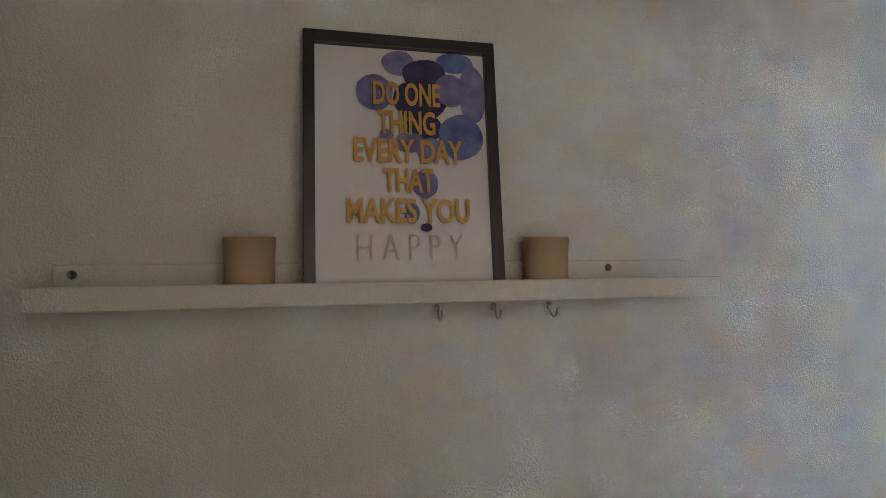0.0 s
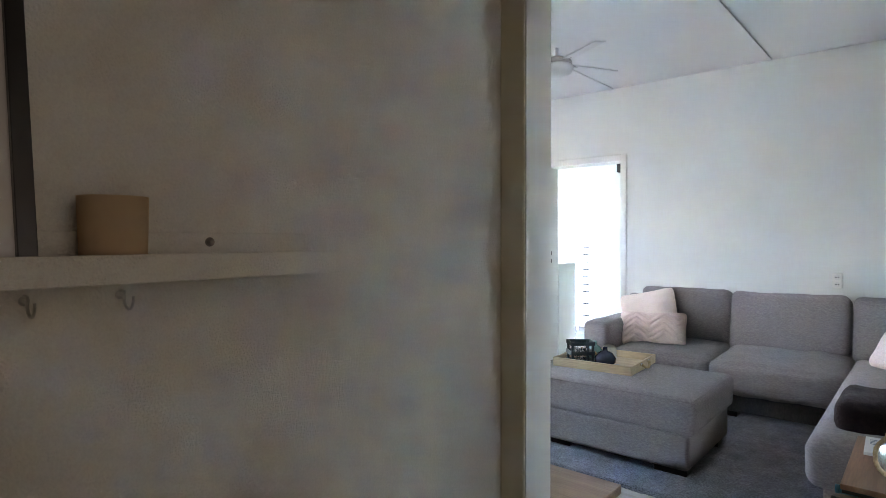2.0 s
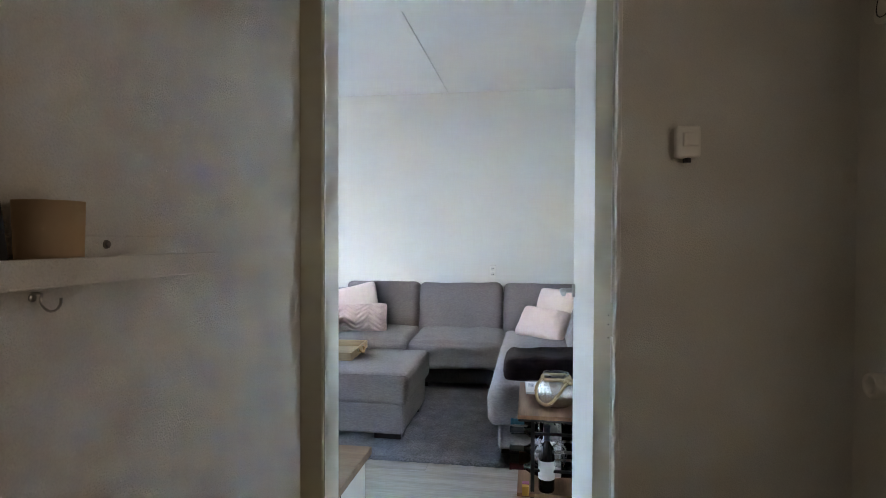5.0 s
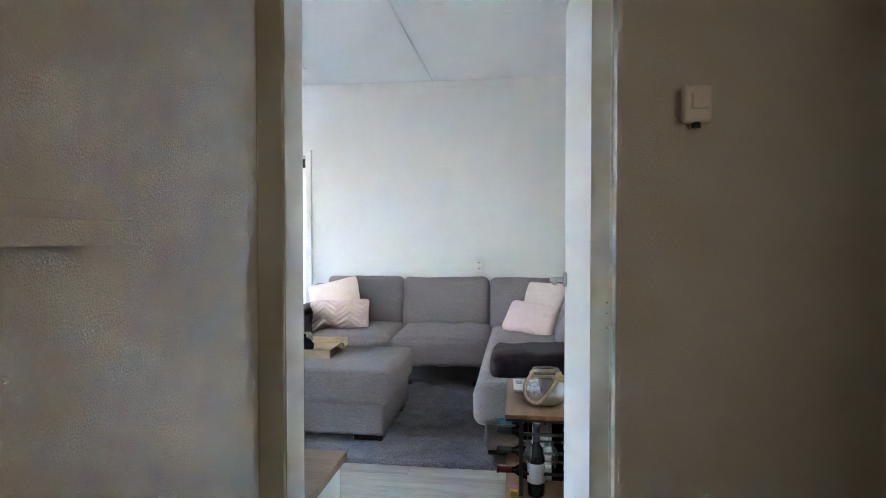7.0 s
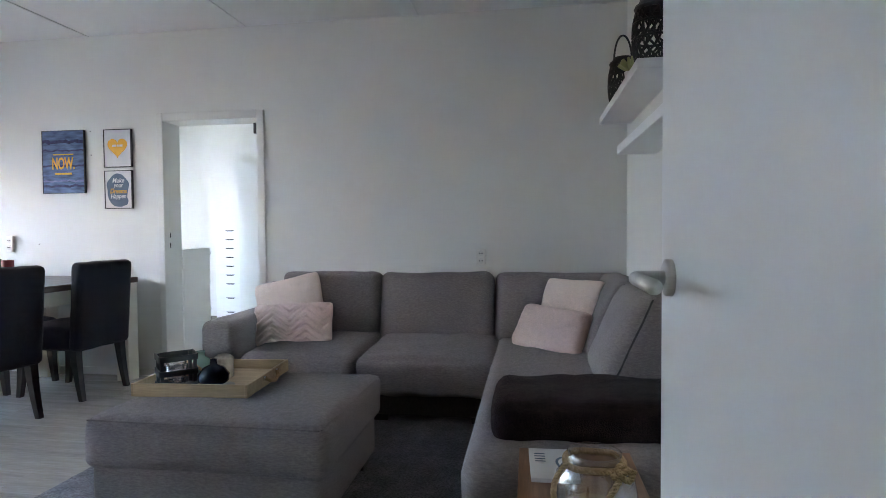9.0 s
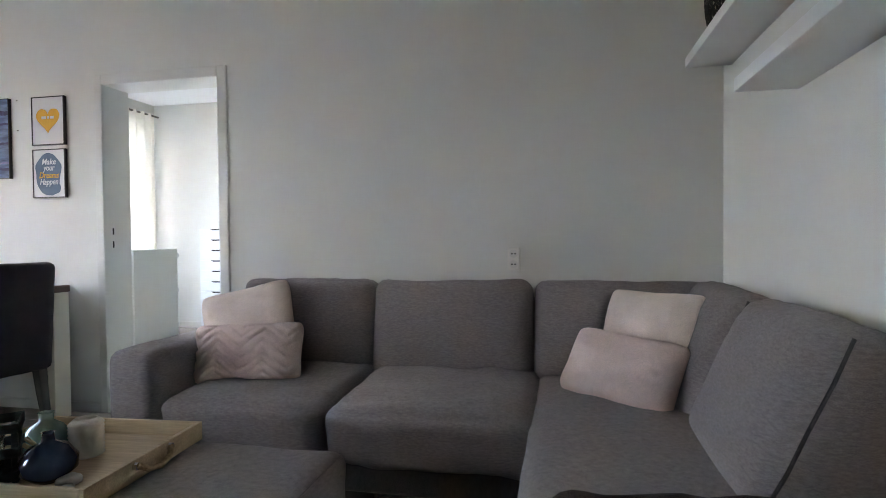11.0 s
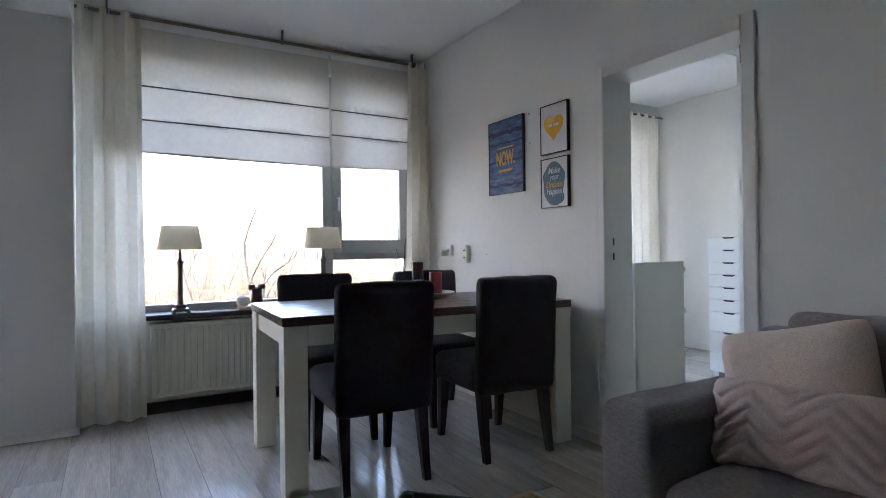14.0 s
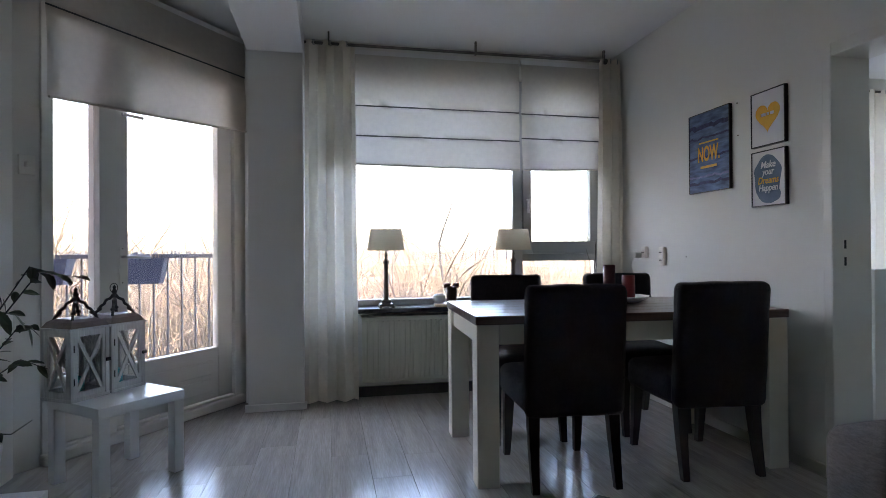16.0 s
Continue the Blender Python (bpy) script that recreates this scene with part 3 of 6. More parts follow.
for x, y in ((-1.47, -0.80), (-0.55, -0.80), (0.08, -0.80), (0.27, -2.18), (0.90, -2.18), (-1.40, -0.12), (0.90, -0.12)):
    part("foot", box(x - 0.07, x + 0.07, y - 0.05, y + 0.05, 0.02, 0.06, 0.004), BLACKW, sofa)

# footstool with a box lid
pouf = thing("footstool", "grey woven upholstered footstool with block feet on the rug", "footstool")
part("body", box(-1.300, -0.398, -2.150, -1.405, 0.060, 0.252, 0.022, 3), GREY, pouf)
bm = soft(0.958, 0.785, 0.195, 0.045, 0.006, 0.004, cuts=27, seed=12)
part("cushion", moved(bm, pose(-0.848, -1.775, 0.336)), GREY, pouf, smooth=True)
for a, b in (((-1.305, -2.156, 0.423), (-0.39, -2.156, 0.423)), ((-0.385, -2.15, 0.423), (-0.385, -1.40, 0.423))):
    part("welt", tube([a, b], 0.0035), GREY, pouf)
for x, y in ((-1.178, -2.05), (-0.505, -2.06), (-1.178, -1.50), (-0.505, -1.50)):
    part("foot", box(x - 0.085, x + 0.085, y - 0.045, y + 0.045, 0.018, 0.062, 0.004), BLACKW, pouf)


def throw_pillow(name, w, h, d, material, label, m, ribs=False, seed=0):
    """A stuffed pillow standing on its long edge, x wide and z high, with tucked corners."""
    n, k = 72, 48
    bm = bmesh.new()
    sides = []
    for s in (-1, 1):
        grid = []
        for j in range(k + 1):
            row = []
            for i in range(n + 1):
                u, v = 2 * i / n - 1, 2 * j / k - 1
                t = max(0.0, (1 - abs(u) ** 3.6)) ** 0.5 * max(0.0, (1 - abs(v) ** 3.6)) ** 0.5
                pull = 1 - 0.07 * (1 - abs(v) ** 2) * abs(u) ** 3
                pull2 = 1 - 0.09 * (1 - abs(u) ** 2) * abs(v) ** 3
                y = s * d / 2 * t
                if ribs and s < 0:
                    y += 0.019 * t * (1 - abs(math.sin(9.5 * v + 5.5 * abs(((u * 1.25 + 9) % 1) * 2 - 1)))) ** 1.5
                y += t * (0.012 * noise.noise((u * 2.2 + seed, v * 2.2, s)) + 0.006 * max(abs(u), abs(v)) * noise.noise((u * 9 + seed, v * 6, s)))
                cor = 1 - 0.10 * (abs(u) * abs(v)) ** 5
                row.append(bm.verts.new((u * w / 2 * pull * cor, y, v * h / 2 * pull2 * cor)))
            grid.append(row)
        for a, b in zip(grid, grid[1:]):
            for i in range(n):
                bm.faces.new((a[i], a[i + 1], b[i + 1], b[i]))
        sides.append(grid)
    bmesh.ops.remove_doubles(bm, verts=bm.verts, dist=0.0005)
    return solid(name, bm, material, label, "pillow", m, "throw pillows on the sofa", smooth=True)


def laid(bl, tl, tr, br):
    """Pose of a flat thing from its four corners."""
    bl, tl, tr, br = map(Vector, (bl, tl, tr, br))
    ax = (br - bl + tr - tl).normalized()
    az = (tl - bl + tr - br)
    az = (az - ax * az.dot(ax)).normalized()
    ay = az.cross(ax)
    c = (bl + tl + tr + br) / 4
    return Matrix(((ax.x, ay.x, az.x, c.x), (ax.y, ay.y, az.y, c.y), (ax.z, ay.z, az.z, c.z), (0, 0, 0, 1)))


throw_pillow("throw_pillow", 0.47, 0.44, 0.17, PINK2, "pale pink plush square pillow leaning on the sofa back", pose(-1.235, -0.46, 0.615, -16, -13, 8), seed=1)
throw_pillow("throw_pillow", 0.55, 0.285, 0.16, PINK, "pink plush pillow with a ribbed leaf pattern", pose(-1.155, -0.62, 0.535, -20, -3, 3), True, 2)
throw_pillow("throw_pillow", 0.43, 0.44, 0.16, PINK2, "pale pink plush square pillow in the sofa corner", laid((0.37, -0.52, 0.43), (0.503, -0.42, 0.829), (0.771, -0.635, 0.833), (0.66, -0.75, 0.43)), seed=3)
throw_pillow("throw_pillow", 0.49, 0.295, 0.17, PINK, "pink plush oblong pillow lying on the chaise", laid((0.226, -0.55, 0.449), (0.374, -0.588, 0.652), (0.688, -0.761, 0.618), (0.561, -0.89, 0.451)), False, 4)

# folded fur throw on the chaise
bm = soft(0.745, 0.42, 0.16, 0.065, 0.012, 0.012, cuts=19, seed=21)
tw = thing("fur_throw", "dark brown fur throw folded on the chaise", "blanket")
part("fold", moved(bm, pose(0.575, -1.965, 0.474)), FUR, tw, smooth=True)
bm = soft(0.70, 0.40, 0.08, 0.04, 0.0, 0.02, cuts=15, seed=23)
part("fold", moved(bm, pose(0.61, -1.96, 0.450)), FUR, tw, smooth=True)

# rug with a rough pile edge
bm = bmesh.new()
nx, ny = 110, 100
grid = []
for j in range(ny + 1):
    row = []
    for i in range(nx + 1):
        x = -1.73 + 1.98 * i / nx
        y = -2.40 + 1.78 * j / ny
        e = min(i, nx - i, j, ny - j)
        z = (0.004 if e == 0 else 0.020) + 0.004 * noise.noise((x * 60, y * 60, 0))
        if e == 0:
            x += 0.012 * noise.noise((x * 30, y * 30, 3))
            y += 0.012 * noise.noise((x * 30, y * 30, 7))
        row.append(bm.verts.new((x, y, z)))
    grid.append(row)
for a, b in zip(grid, grid[1:]):
    for i in range(nx):
        bm.faces.new((a[i], a[i + 1], b[i + 1], b[i]))
solid("rug", bm, RUGM, "blue-grey deep pile rug under the footstool", "rug", smooth=True)


# ---- dining corner ----
tb = thing("dining_table", "dark walnut-topped dining table with white square legs", "table", pose(-2.733, -1.660, 0, 0, 0, -3.2))
TX0, TX1, TY0, TY1 = -0.850, 0.0, 0.0, 1.585
for i in range(6):
    w = (TX1 - TX0) / 6
    part("plank", box(TX0 + i * w + 0.0008, TX0 + (i + 1) * w - 0.0008, TY0, TY1, 0.746, 0.787, 0.002, 1), TABLETOP, tb)
LEG = 0.105
for x in (TX0 + 0.005, TX1 - 0.005 - LEG):
    for y in (TY0 + 0.005, TY1 - 0.005 - LEG):
        part("leg", box(x, x + LEG, y, y + LEG, 0.0, 0.746, 0.004), TABLEW, tb)
for x in (TX0 + 0.02, TX1 - 0.045):
    part("apron", box(x, x + 0.025, TY0 + LEG + 0.012, TY1 - LEG - 0.012, 0.652, 0.746, 0.002), TABLEW, tb)
for y in (TY0 + 0.02, TY1 - 0.045):
    part("apron", box(TX0 + LEG + 0.01, TX1 - LEG - 0.01, y, y + 0.025, 0.652, 0.746, 0.002), TABLEW, tb)


def dining_chair(m):
    """A padded high-back chair that faces +x."""
    th = thing("dining_chair", "black upholstered high-back dining chair with dark wooden legs", "chair", m, "chairs round the dining table")
    bm = soft(0.50, 0.46, 0.16, 0.045, 0.012, 0.003, seed=3)
    part("seat", moved(bm, pose(0.02, 0, 0.41)), CHAIRM, th, smooth=True)
    bm = soft(0.47, 0.60, 0.085, 0.032, 0.012, 0.004, seed=4)
    part("backrest", moved(bm, pose(-0.252, 0, 0.632, 86, 0, 90)), CHAIRM, th, smooth=True)
    for sx in (-1, 1):
        for sy in (-1, 1):
            top, foot = Vector((sx * 0.215, sy * 0.19, 0.35)), Vector((sx * 0.245 - (0.02 if sx < 0 else 0), sy * 0.195, 0.0))
            bm = bmesh.new()
            rings = []
            for f in range(7):
                f = f / 6
                c = top.lerp(foot, f) + Vector((-sx * 0.006 * math.sin(math.pi * f), 0, 0))
                h = 0.026 - 0.010 * f
                rings.append([bm.verts.new(c + Vector((dx * h, dy * h, 0))) for dx, dy in ((-1, -1), (1, -1), (1, 1), (-1, 1))])
            for a, b in zip(rings, rings[1:]):
                for i in range(4):
                    bm.faces.new((a[i], a[(i + 1) % 4], b[(i + 1) % 4], b[i]))
            bm.faces.new(rings[0])
            bm.faces.new(rings[-1])
            part("leg", bm, BLACKW, th)
    return th


chair = dining_chair(pose(-2.889, -1.205, 0, 0, 0, 176.5))
copy_thing(chair, pose(-2.875, -0.467, 0, 0, 0, 176.5))
copy_thing(chair, pose(-3.52, -1.188, 0, 0, 0, -3))
copy_thing(chair, pose(-3.50, -0.410, 0, 0, 0, -3))

# radiator under the sill
rd = thing("radiator", "cream ribbed panel radiator under the window", "radiator")
part("panel", box(-4.49, -4.45, -2.07, -0.25, 0.12, 0.60, 0.008), RADIATOR, rd)
for i in range(45):
    y = -2.05 + i * 0.04
    part("rib", box(-4.452, -4.443, y, y + 0.022, 0.145, 0.575, 0.004, 1), RADIATOR, rd)
part("top_grille", box(-4.54, -4.446, -2.075, -0.245, 0.595, 0.61, 0.003), RADIATOR, rd)
part("bracket", box(-4.55, -4.47, -1.95, -1.92, 0.14, 0.30), RADIATOR, rd)
part("bracket", box(-4.55, -4.47, -0.45, -0.42, 0.14, 0.30), RADIATOR, rd)


def curtain(y0, y1, x, label, z0=0.02, z1=2.60, folds=5, flare=0.0, seed=0):
    """A curtain on rings, folded in waves along y."""
    bm = bmesh.new()
    n, k = folds * 14, 22
    grid = []
    for j in range(k + 1):
        f = j / k
        row = []
        for i in range(n + 1):
            u = i / n
            ph = u * folds * 2 * math.pi
            amp = 0.052 * (0.75 + 0.35 * noise.noise((u * 3 + seed, f * 1.5, 0)))
            yy = y0 + (y1 - y0) * (u + (0.3 * math.sin(2 * ph) / (folds * 2 * math.pi))) + flare * f * (u - 0.5)
            row.append(bm.verts.new((x + amp * math.sin(ph) + 0.02 * noise.noise((u * 5, f * 2, seed)), yy, z1 + (z0 - z1) * f)))
        grid.append(row)
    for a, b in zip(grid, grid[1:]):
        for i in range(n):
            bm.faces.new((a[i], a[i + 1], b[i + 1], b[i]))
    th = thing("curtain", label, "curtain", group="cream curtains")
    part("cloth", bm, CURTAIN, th, smooth=True)
    for i in range(folds):
        y = y0 + (y1 - y0) * (i + 0.5) / folds
        part("ring", tube([(x, y, z1 - 0.03 + 0.0), (x, y, z1 + 0.005)], 0.012), STEEL, th)
    return th


RX = -4.375
curtain(-2.465, -2.115, RX, "cream curtain drawn back beside the pillar", folds=3, flare=0.03, seed=1)
curtain(-0.20, -0.02, RX, "cream curtain drawn back in the corner", folds=3, flare=0.10, seed=4)
rod = thing("curtain_rod", "dark steel curtain rod on ceiling brackets", "curtain rod")
part("rod", tube([(RX, -2.47, 2.585), (RX, -0.15, 2.585)], 0.011, 12), PEWTER, rod)
part("finial", lathe([(0, -0.02), (0.02, -0.015), (0.024, 0), (0.02, 0.015), (0, 0.02)], 12), PEWTER, rod, m=pose(RX, -0.14, 2.585, 90))
for y in (-2.30, -1.21, -0.16):
    part("bracket", box(RX - 0.012, RX + 0.012, y - 0.006, y + 0.006, 2.57, CZ), PEWTER, rod)
# next room's curtain
curtain(2.40, 2.86, -4.40, "cream curtain in the next room", z1=2.50, folds=4, seed=8)
rod = thing("curtain_rod", "dark steel curtain rod in the next room", "curtain rod")
part("rod", tube([(-4.40, 0.5, 2.485), (-4.40, 2.93, 2.485)], 0.011, 12), PEWTER, rod)
for y in (0.7, 2.3):
    part("bracket", box(-4.54, -4.39, y - 0.006, y + 0.006, 2.475, 2.495), PEWTER, rod)


# ---- hall: picture ledge ----
led = thing("picture_ledge", "narrow white picture ledge with a raised front lip", "shelf")
part("back_rail", box(-0.275, -0.262, -5.630, -4.563, 1.200, 1.261, 0.002), HALLWALL, led)
part("base", box(-0.275, -0.182, -5.633, -4.557, 1.200, 1.209, 0.001), WHITE, led)
part("lip", box(-0.187, -0.177, -5.635, -4.555, 1.200, 1.234, 0.002), HALLWALL, led)
part("end_cap", box(-0.2, -0.178, -4.5552, -4.5535, 1.208, 1.222, 0.0005), TRIM, led)
for y, z in ((-5.604, 1.247), (-4.727, 1.248)):
    part("screw", moved(lathe([(0, 0), (0.007, 0), (0.006, 0.003), (0.002, 0.002), (0, 0.001)], 12), pose(-0.262, y, z, 0, 90)), PEWTER, led)


def cup_hook(y, label):
    """A screw-in hook under the ledge: a small collar, a short stem and an open round bend."""
    th = thing("cup_hook", label, "hook", pose(-0.275, y, 1.180), "cup hooks under the ledge")
    part("collar", moved(lathe([(0, 0), (0.006, 0), (0.0055, 0.002), (0.003, 0.003), (0, 0.003)], 12), pose(0, 0, 0, 0, 90)), STEEL, th)
    bend = [(0.028 + 0.015 * math.cos(a), 0, -0.002 + 0.015 * math.sin(a)) for a in [math.radians(150 + 20 * k) for k in range(12)]]
    part("bend", tube([(0, 0, 0.006), (0.009, 0, 0.006)] + bend, 0.0018, 6), STEEL, th)


for k in range(3):
    cup_hook(-4.842 - 0.103 * k, "small white-metal cup hook screwed into the hall wall")


def tea_glass(y, label):
    th = thing("candle_glass", label, "candle holder", pose(-0.225, y, 1.209), "glasses on the ledge")
    part("cup", lathe([(0, 0), (0.033, 0), (0.036, 0.004), (0.0385, 0.094), (0.0365, 0.094), (0.034, 0.010), (0, 0.009)], 32), FROST, th, smooth=True)
    part("wax", lathe([(0, 0.011), (0.032, 0.011), (0.033, 0.022), (0.002, 0.022), (0.0015, 0.032), (0, 0.032)], 20), mat("amber_wax", (0.45, 0.25, 0.14), None, 10, 0.5), th)


tea_glass(-5.350, "frosted amber candle glass with a little wax")
tea_glass(-4.866, "frosted amber candle glass on the ledge")

# framed saying, leaning on the wall
PW_, PH_ = 0.334, 0.452
pic = thing("framed_poster", "black-framed poster with gold lettering and blue watercolour drops", "picture", pose(-0.196, -5.110, 1.209, 90, 0, 90) @ pose(0, 0, 0, -8.6) @ Matrix.Scale(0.962, 4))
bm = bmesh.new()
for x0, x1, z0, z1 in ((-PW_ / 2, -PW_ / 2 + 0.019, 0, PH_), (PW_ / 2 - 0.019, PW_ / 2, 0, PH_), (-PW_ / 2 + 0.019, PW_ / 2 - 0.019, 0, 0.008), (-PW_ / 2 + 0.019, PW_ / 2 - 0.019, PH_ - 0.022, PH_)):
    box(x0, x1, z0, z1, -0.018, 0.004, 0.001, bm=bm)
part("frame", bm, BLACKP, pic)
part("print", box(-PW_ / 2 + 0.015, PW_ / 2 - 0.015, 0.006, PH_ - 0.018, -0.012, -0.006), PAPER, pic)
rnd = random.Random(11)


def blob(cx, cy, rx, ry, n=22, wob=0.12, seed=0):
    return [(cx + rx * (1 + wob * noise.noise((math.cos(a) * 1.3 + seed, math.sin(a) * 1.3, seed))) * math.cos(a),
             cy + ry * (1 + wob * noise.noise((math.cos(a) * 1.3, math.sin(a) * 1.3 + seed, seed))) * math.sin(a)) for a in [2 * math.pi * i / n for i in range(n)]]


def plate(points, z, thick=0.0004):
    own = bmesh.new()
    a = [own.verts.new((x, y, z)) for x, y in points]
    b = [own.verts.new((x, y, z - thick)) for x, y in points]
    own.faces.new(a)
    own.faces.new(b[::-1])
    for i in range(len(points)):
        j = (i + 1) % len(points)
        own.faces.new((a[i], b[i], b[j], a[j]))
    return own


drops = [(-0.005, 0.405, 0.030, 0.022, INK3), (0.095, 0.412, 0.034, 0.019, INK2), (0.125, 0.355, 0.025, 0.055, INK3), (-0.048, 0.350, 0.032, 0.032, INK3),
         (0.040, 0.385, 0.040, 0.030, INK1), (0.030, 0.340, 0.048, 0.036, INK1), (0.085, 0.360, 0.028, 0.030, INK3), (0.035, 0.290, 0.032, 0.026, INK1),
         (0.100, 0.275, 0.040, 0.040, INK2), (0.045, 0.250, 0.022, 0.022, INK3), (0.010, 0.262, 0.026, 0.018, INK3), (0.035, 0.190, 0.022, 0.024, INK3),
         (0.010, 0.140, 0.013, 0.018, INK2), (0.034, 0.115, 0.010, 0.007, INK1), (-0.03, 0.272, 0.012, 0.012, INK3)]
for k, (cx, cy, rx, ry, ink) in enumerate(drops):
    part("watercolour_drop", plate(blob(cx, cy, rx, ry, seed=k), -0.0050 + 0.0004 * k), ink, pic)
for text, z, size, w, m_, bold in (("DO ONE", 0.331, 0.056, 0.112, GOLD, 0.0016), ("THING", 0.280, 0.056, 0.095, GOLD, 0.0016), ("EVERY DAY", 0.230, 0.056, 0.180, GOLD, 0.0016),
                                   ("THAT", 0.179, 0.056, 0.082, GOLD, 0.0016), ("MAKES YOU", 0.127, 0.056, 0.200, GOLD, 0.0016), ("H A P P Y", 0.062, 0.066, 0.170, mat("pale_gold_outline", (0.60, 0.50, 0.38), None, 20, 0.6), -0.0016)):
    letters(text, size, m_, pic, pose(0.006, z - 0.003, 0.0012), w, bold, depth=0.0002)

# hall switch, plug and doorbell
sw = thing("light_switch", "cream surface-mounted switch on the hall wall", "switch", pose(0.008, -0.050, 0.030))
part("plate", box(0.705, 0.765, -3.962, -3.934, 1.428, 1.508, 0.008, 3), PLASTIC, sw)
part("rocker", box(0.722, 0.760, -3.968, -3.955, 1.456, 1.491, 0.004), PLASTIC, sw)
part("cable_inlet", tube([(0.735, -3.948, 1.432), (0.735, -3.948, 1.418)], 0.010), BLACK, sw)
sk = thing("wall_socket", "cream socket with a plug adapter on the hall side wall", "socket", pose(-0.035, -0.085, 0.010))
part("plate", box(1.150, 1.17, -4.14, -4.06, 0.905, 0.985, 0.006), PLASTIC, sk)
part("adapter", moved(lathe([(0, 0), (0.026, 0), (0.027, 0.05), (0.024, 0.055), (0.016, 0.052), (0.015, 0.040), (0, 0.040)]), pose(1.15, -4.10, 0.945, 0, -90)), PLASTIC, sk, smooth=True)


cl = thing("wall_plaque", "pale cloud-shaped wall plaque with a thin dark outline", "plaque", pose(1.134, -4.17, 1.84, 0, 0, -90))
lobes = [((0.15 + 0.035 * math.cos(6 * a)) * math.cos(a), (0.095 + 0.022 * math.cos(6 * a)) * math.sin(a)) for a in [2 * math.pi * k / 72 for k in range(72)]]
part("board", moved(disc(lobes, 0.012), Matrix.Translation((0, -0.012, 0))), PLASTIC, cl)
part("outline", tube([(x * 0.9, -0.0125, z * 0.88) for x, z in lobes + lobes[:1]], 0.0014, 5), BLACK, cl)


# ---- living room: wall things ----
def wall_socket(x, z, label, w=0.062, h=0.115, double=True):
    th = thing("wall_socket", label, "socket", pose(x, 0, z))
    part("plate", box(-w / 2, w / 2, -0.028, 0, -h / 2, h / 2, 0.006, 3), PLASTIC, th)
    for dz in ((-0.027, 0.027) if double else (0,)):
        part("well", moved(lathe([(0.021, 0), (0.0205, 0.003), (0.0185, 0.003), (0.018, 0.0), (0, 0.0)], 20), pose(0, -0.0285, dz, 90)), TRIM, th)
        for dx in (-0.008, 0.008):
            part("hole", box(dx - 0.0035, dx + 0.0035, -0.0335, -0.029, dz - 0.0035, dz + 0.0035), BLACK, th)
    return th


wall_socket(0.0, 0.937, "white double socket above the sofa back")
wall_socket(-3.822, 1.042, "white double socket above the dining table", 0.055, 0.13)
ps = wall_socket(-4.05, 1.07, "white socket with a plug and lead beside the curtain", 0.06, 0.085, False)
part("plug", box(-0.05, -0.01, -0.085, -0.030, -0.045, 0.0, 0.008, 3), PLASTIC, ps)
part("lead", tube([(-0.04, -0.08, -0.045), (-0.06, -0.085, -0.09), (-0.085, -0.07, -0.11), (-0.075, -0.06, -0.17), (-0.09, -0.05, -0.26)], 0.003), PLASTIC, ps)
for x, z in ((-3.085, 1.927), (-3.082, 1.741), (-3.57, 1.04)):
    solid("screw", moved(lathe([(0, 0), (0.004, 0), (0.003, 0.006), (0, 0.006)], 8), pose(x, 0, z, 90)), PEWTER, "small bare screw in the wall", "screw")


def wall_picture(x0, x1, z0, z1, label, face, frame_mat, border=0.006, deep=0.022):
    th = thing("wall_picture", label, "picture", pose((x0 + x1) / 2, 0, (z0 + z1) / 2), "pictures above the dining table")
    w, h = x1 - x0, z1 - z0
    bm = box(-w / 2, -w / 2 + border, -deep, 0, -h / 2, h / 2, 0.001)
    box(w / 2 - border, w / 2, -deep, 0, -h / 2, h / 2, 0.001, bm=bm)
    box(-w / 2 + border, w / 2 - border, -deep, 0, -h / 2, -h / 2 + border, 0.001, bm=bm)
    box(-w / 2 + border, w / 2 - border, -deep, 0, h / 2 - border, h / 2, 0.001, bm=bm)
    part("frame", bm, frame_mat, th)
    part("print", box(-w / 2 + border * 0.5, w / 2 - border * 0.5, -deep + 0.004, -0.004, -h / 2 + border * 0.5, h / 2 - border * 0.5), face, th)
    return th, -deep + 0.0035


th, yy = wall_picture(-3.505, -3.130, 1.442, 1.940, "blue brush-stroke canvas with orange lettering", SEA, BLACKP, 0.004)
letters("NOW.", 0.13, ORANGE, th, pose(0.0, yy, -0.055, 90), 0.20, 0.003)
part("small_print", box(-0.09, 0.09, yy - 0.0008, yy, 0.055, 0.064), ORANGE, th)
part("small_print", box(-0.075, 0.075, yy - 0.0008, yy, -0.10, -0.085), ORANGE, th)
for k, (zc, hh) in enumerate(((0.16, 0.022), (0.09, 0.010), (-0.03, 0.012), (-0.15, 0.010), (-0.19, 0.014))):
    pts = [(-0.185 + 0.37 * i / 14, zc + 0.014 * noise.noise((i * 0.5, k, 0)) + hh * (0.6 + 0.5 * noise.noise((i * 0.8, k, 4)))) for i in range(15)]
    pts += [(-0.185 + 0.37 * i / 14, zc + 0.014 * noise.noise((i * 0.5, k, 0)) - hh * (0.6 + 0.5 * noise.noise((i * 0.8, k, 9)))) for i in range(14, -1, -1)]
    part("brush_stroke", moved(disc(pts, 0.0005), Matrix.Translation((0, yy - 0.0003, 0))), INK1 if k != 3 else INK3, th)
th, yy = wall_picture(-2.958, -2.720, 1.638, 1.935, "white poster with an orange brushed heart in a black frame", PAPER, BLACKP)
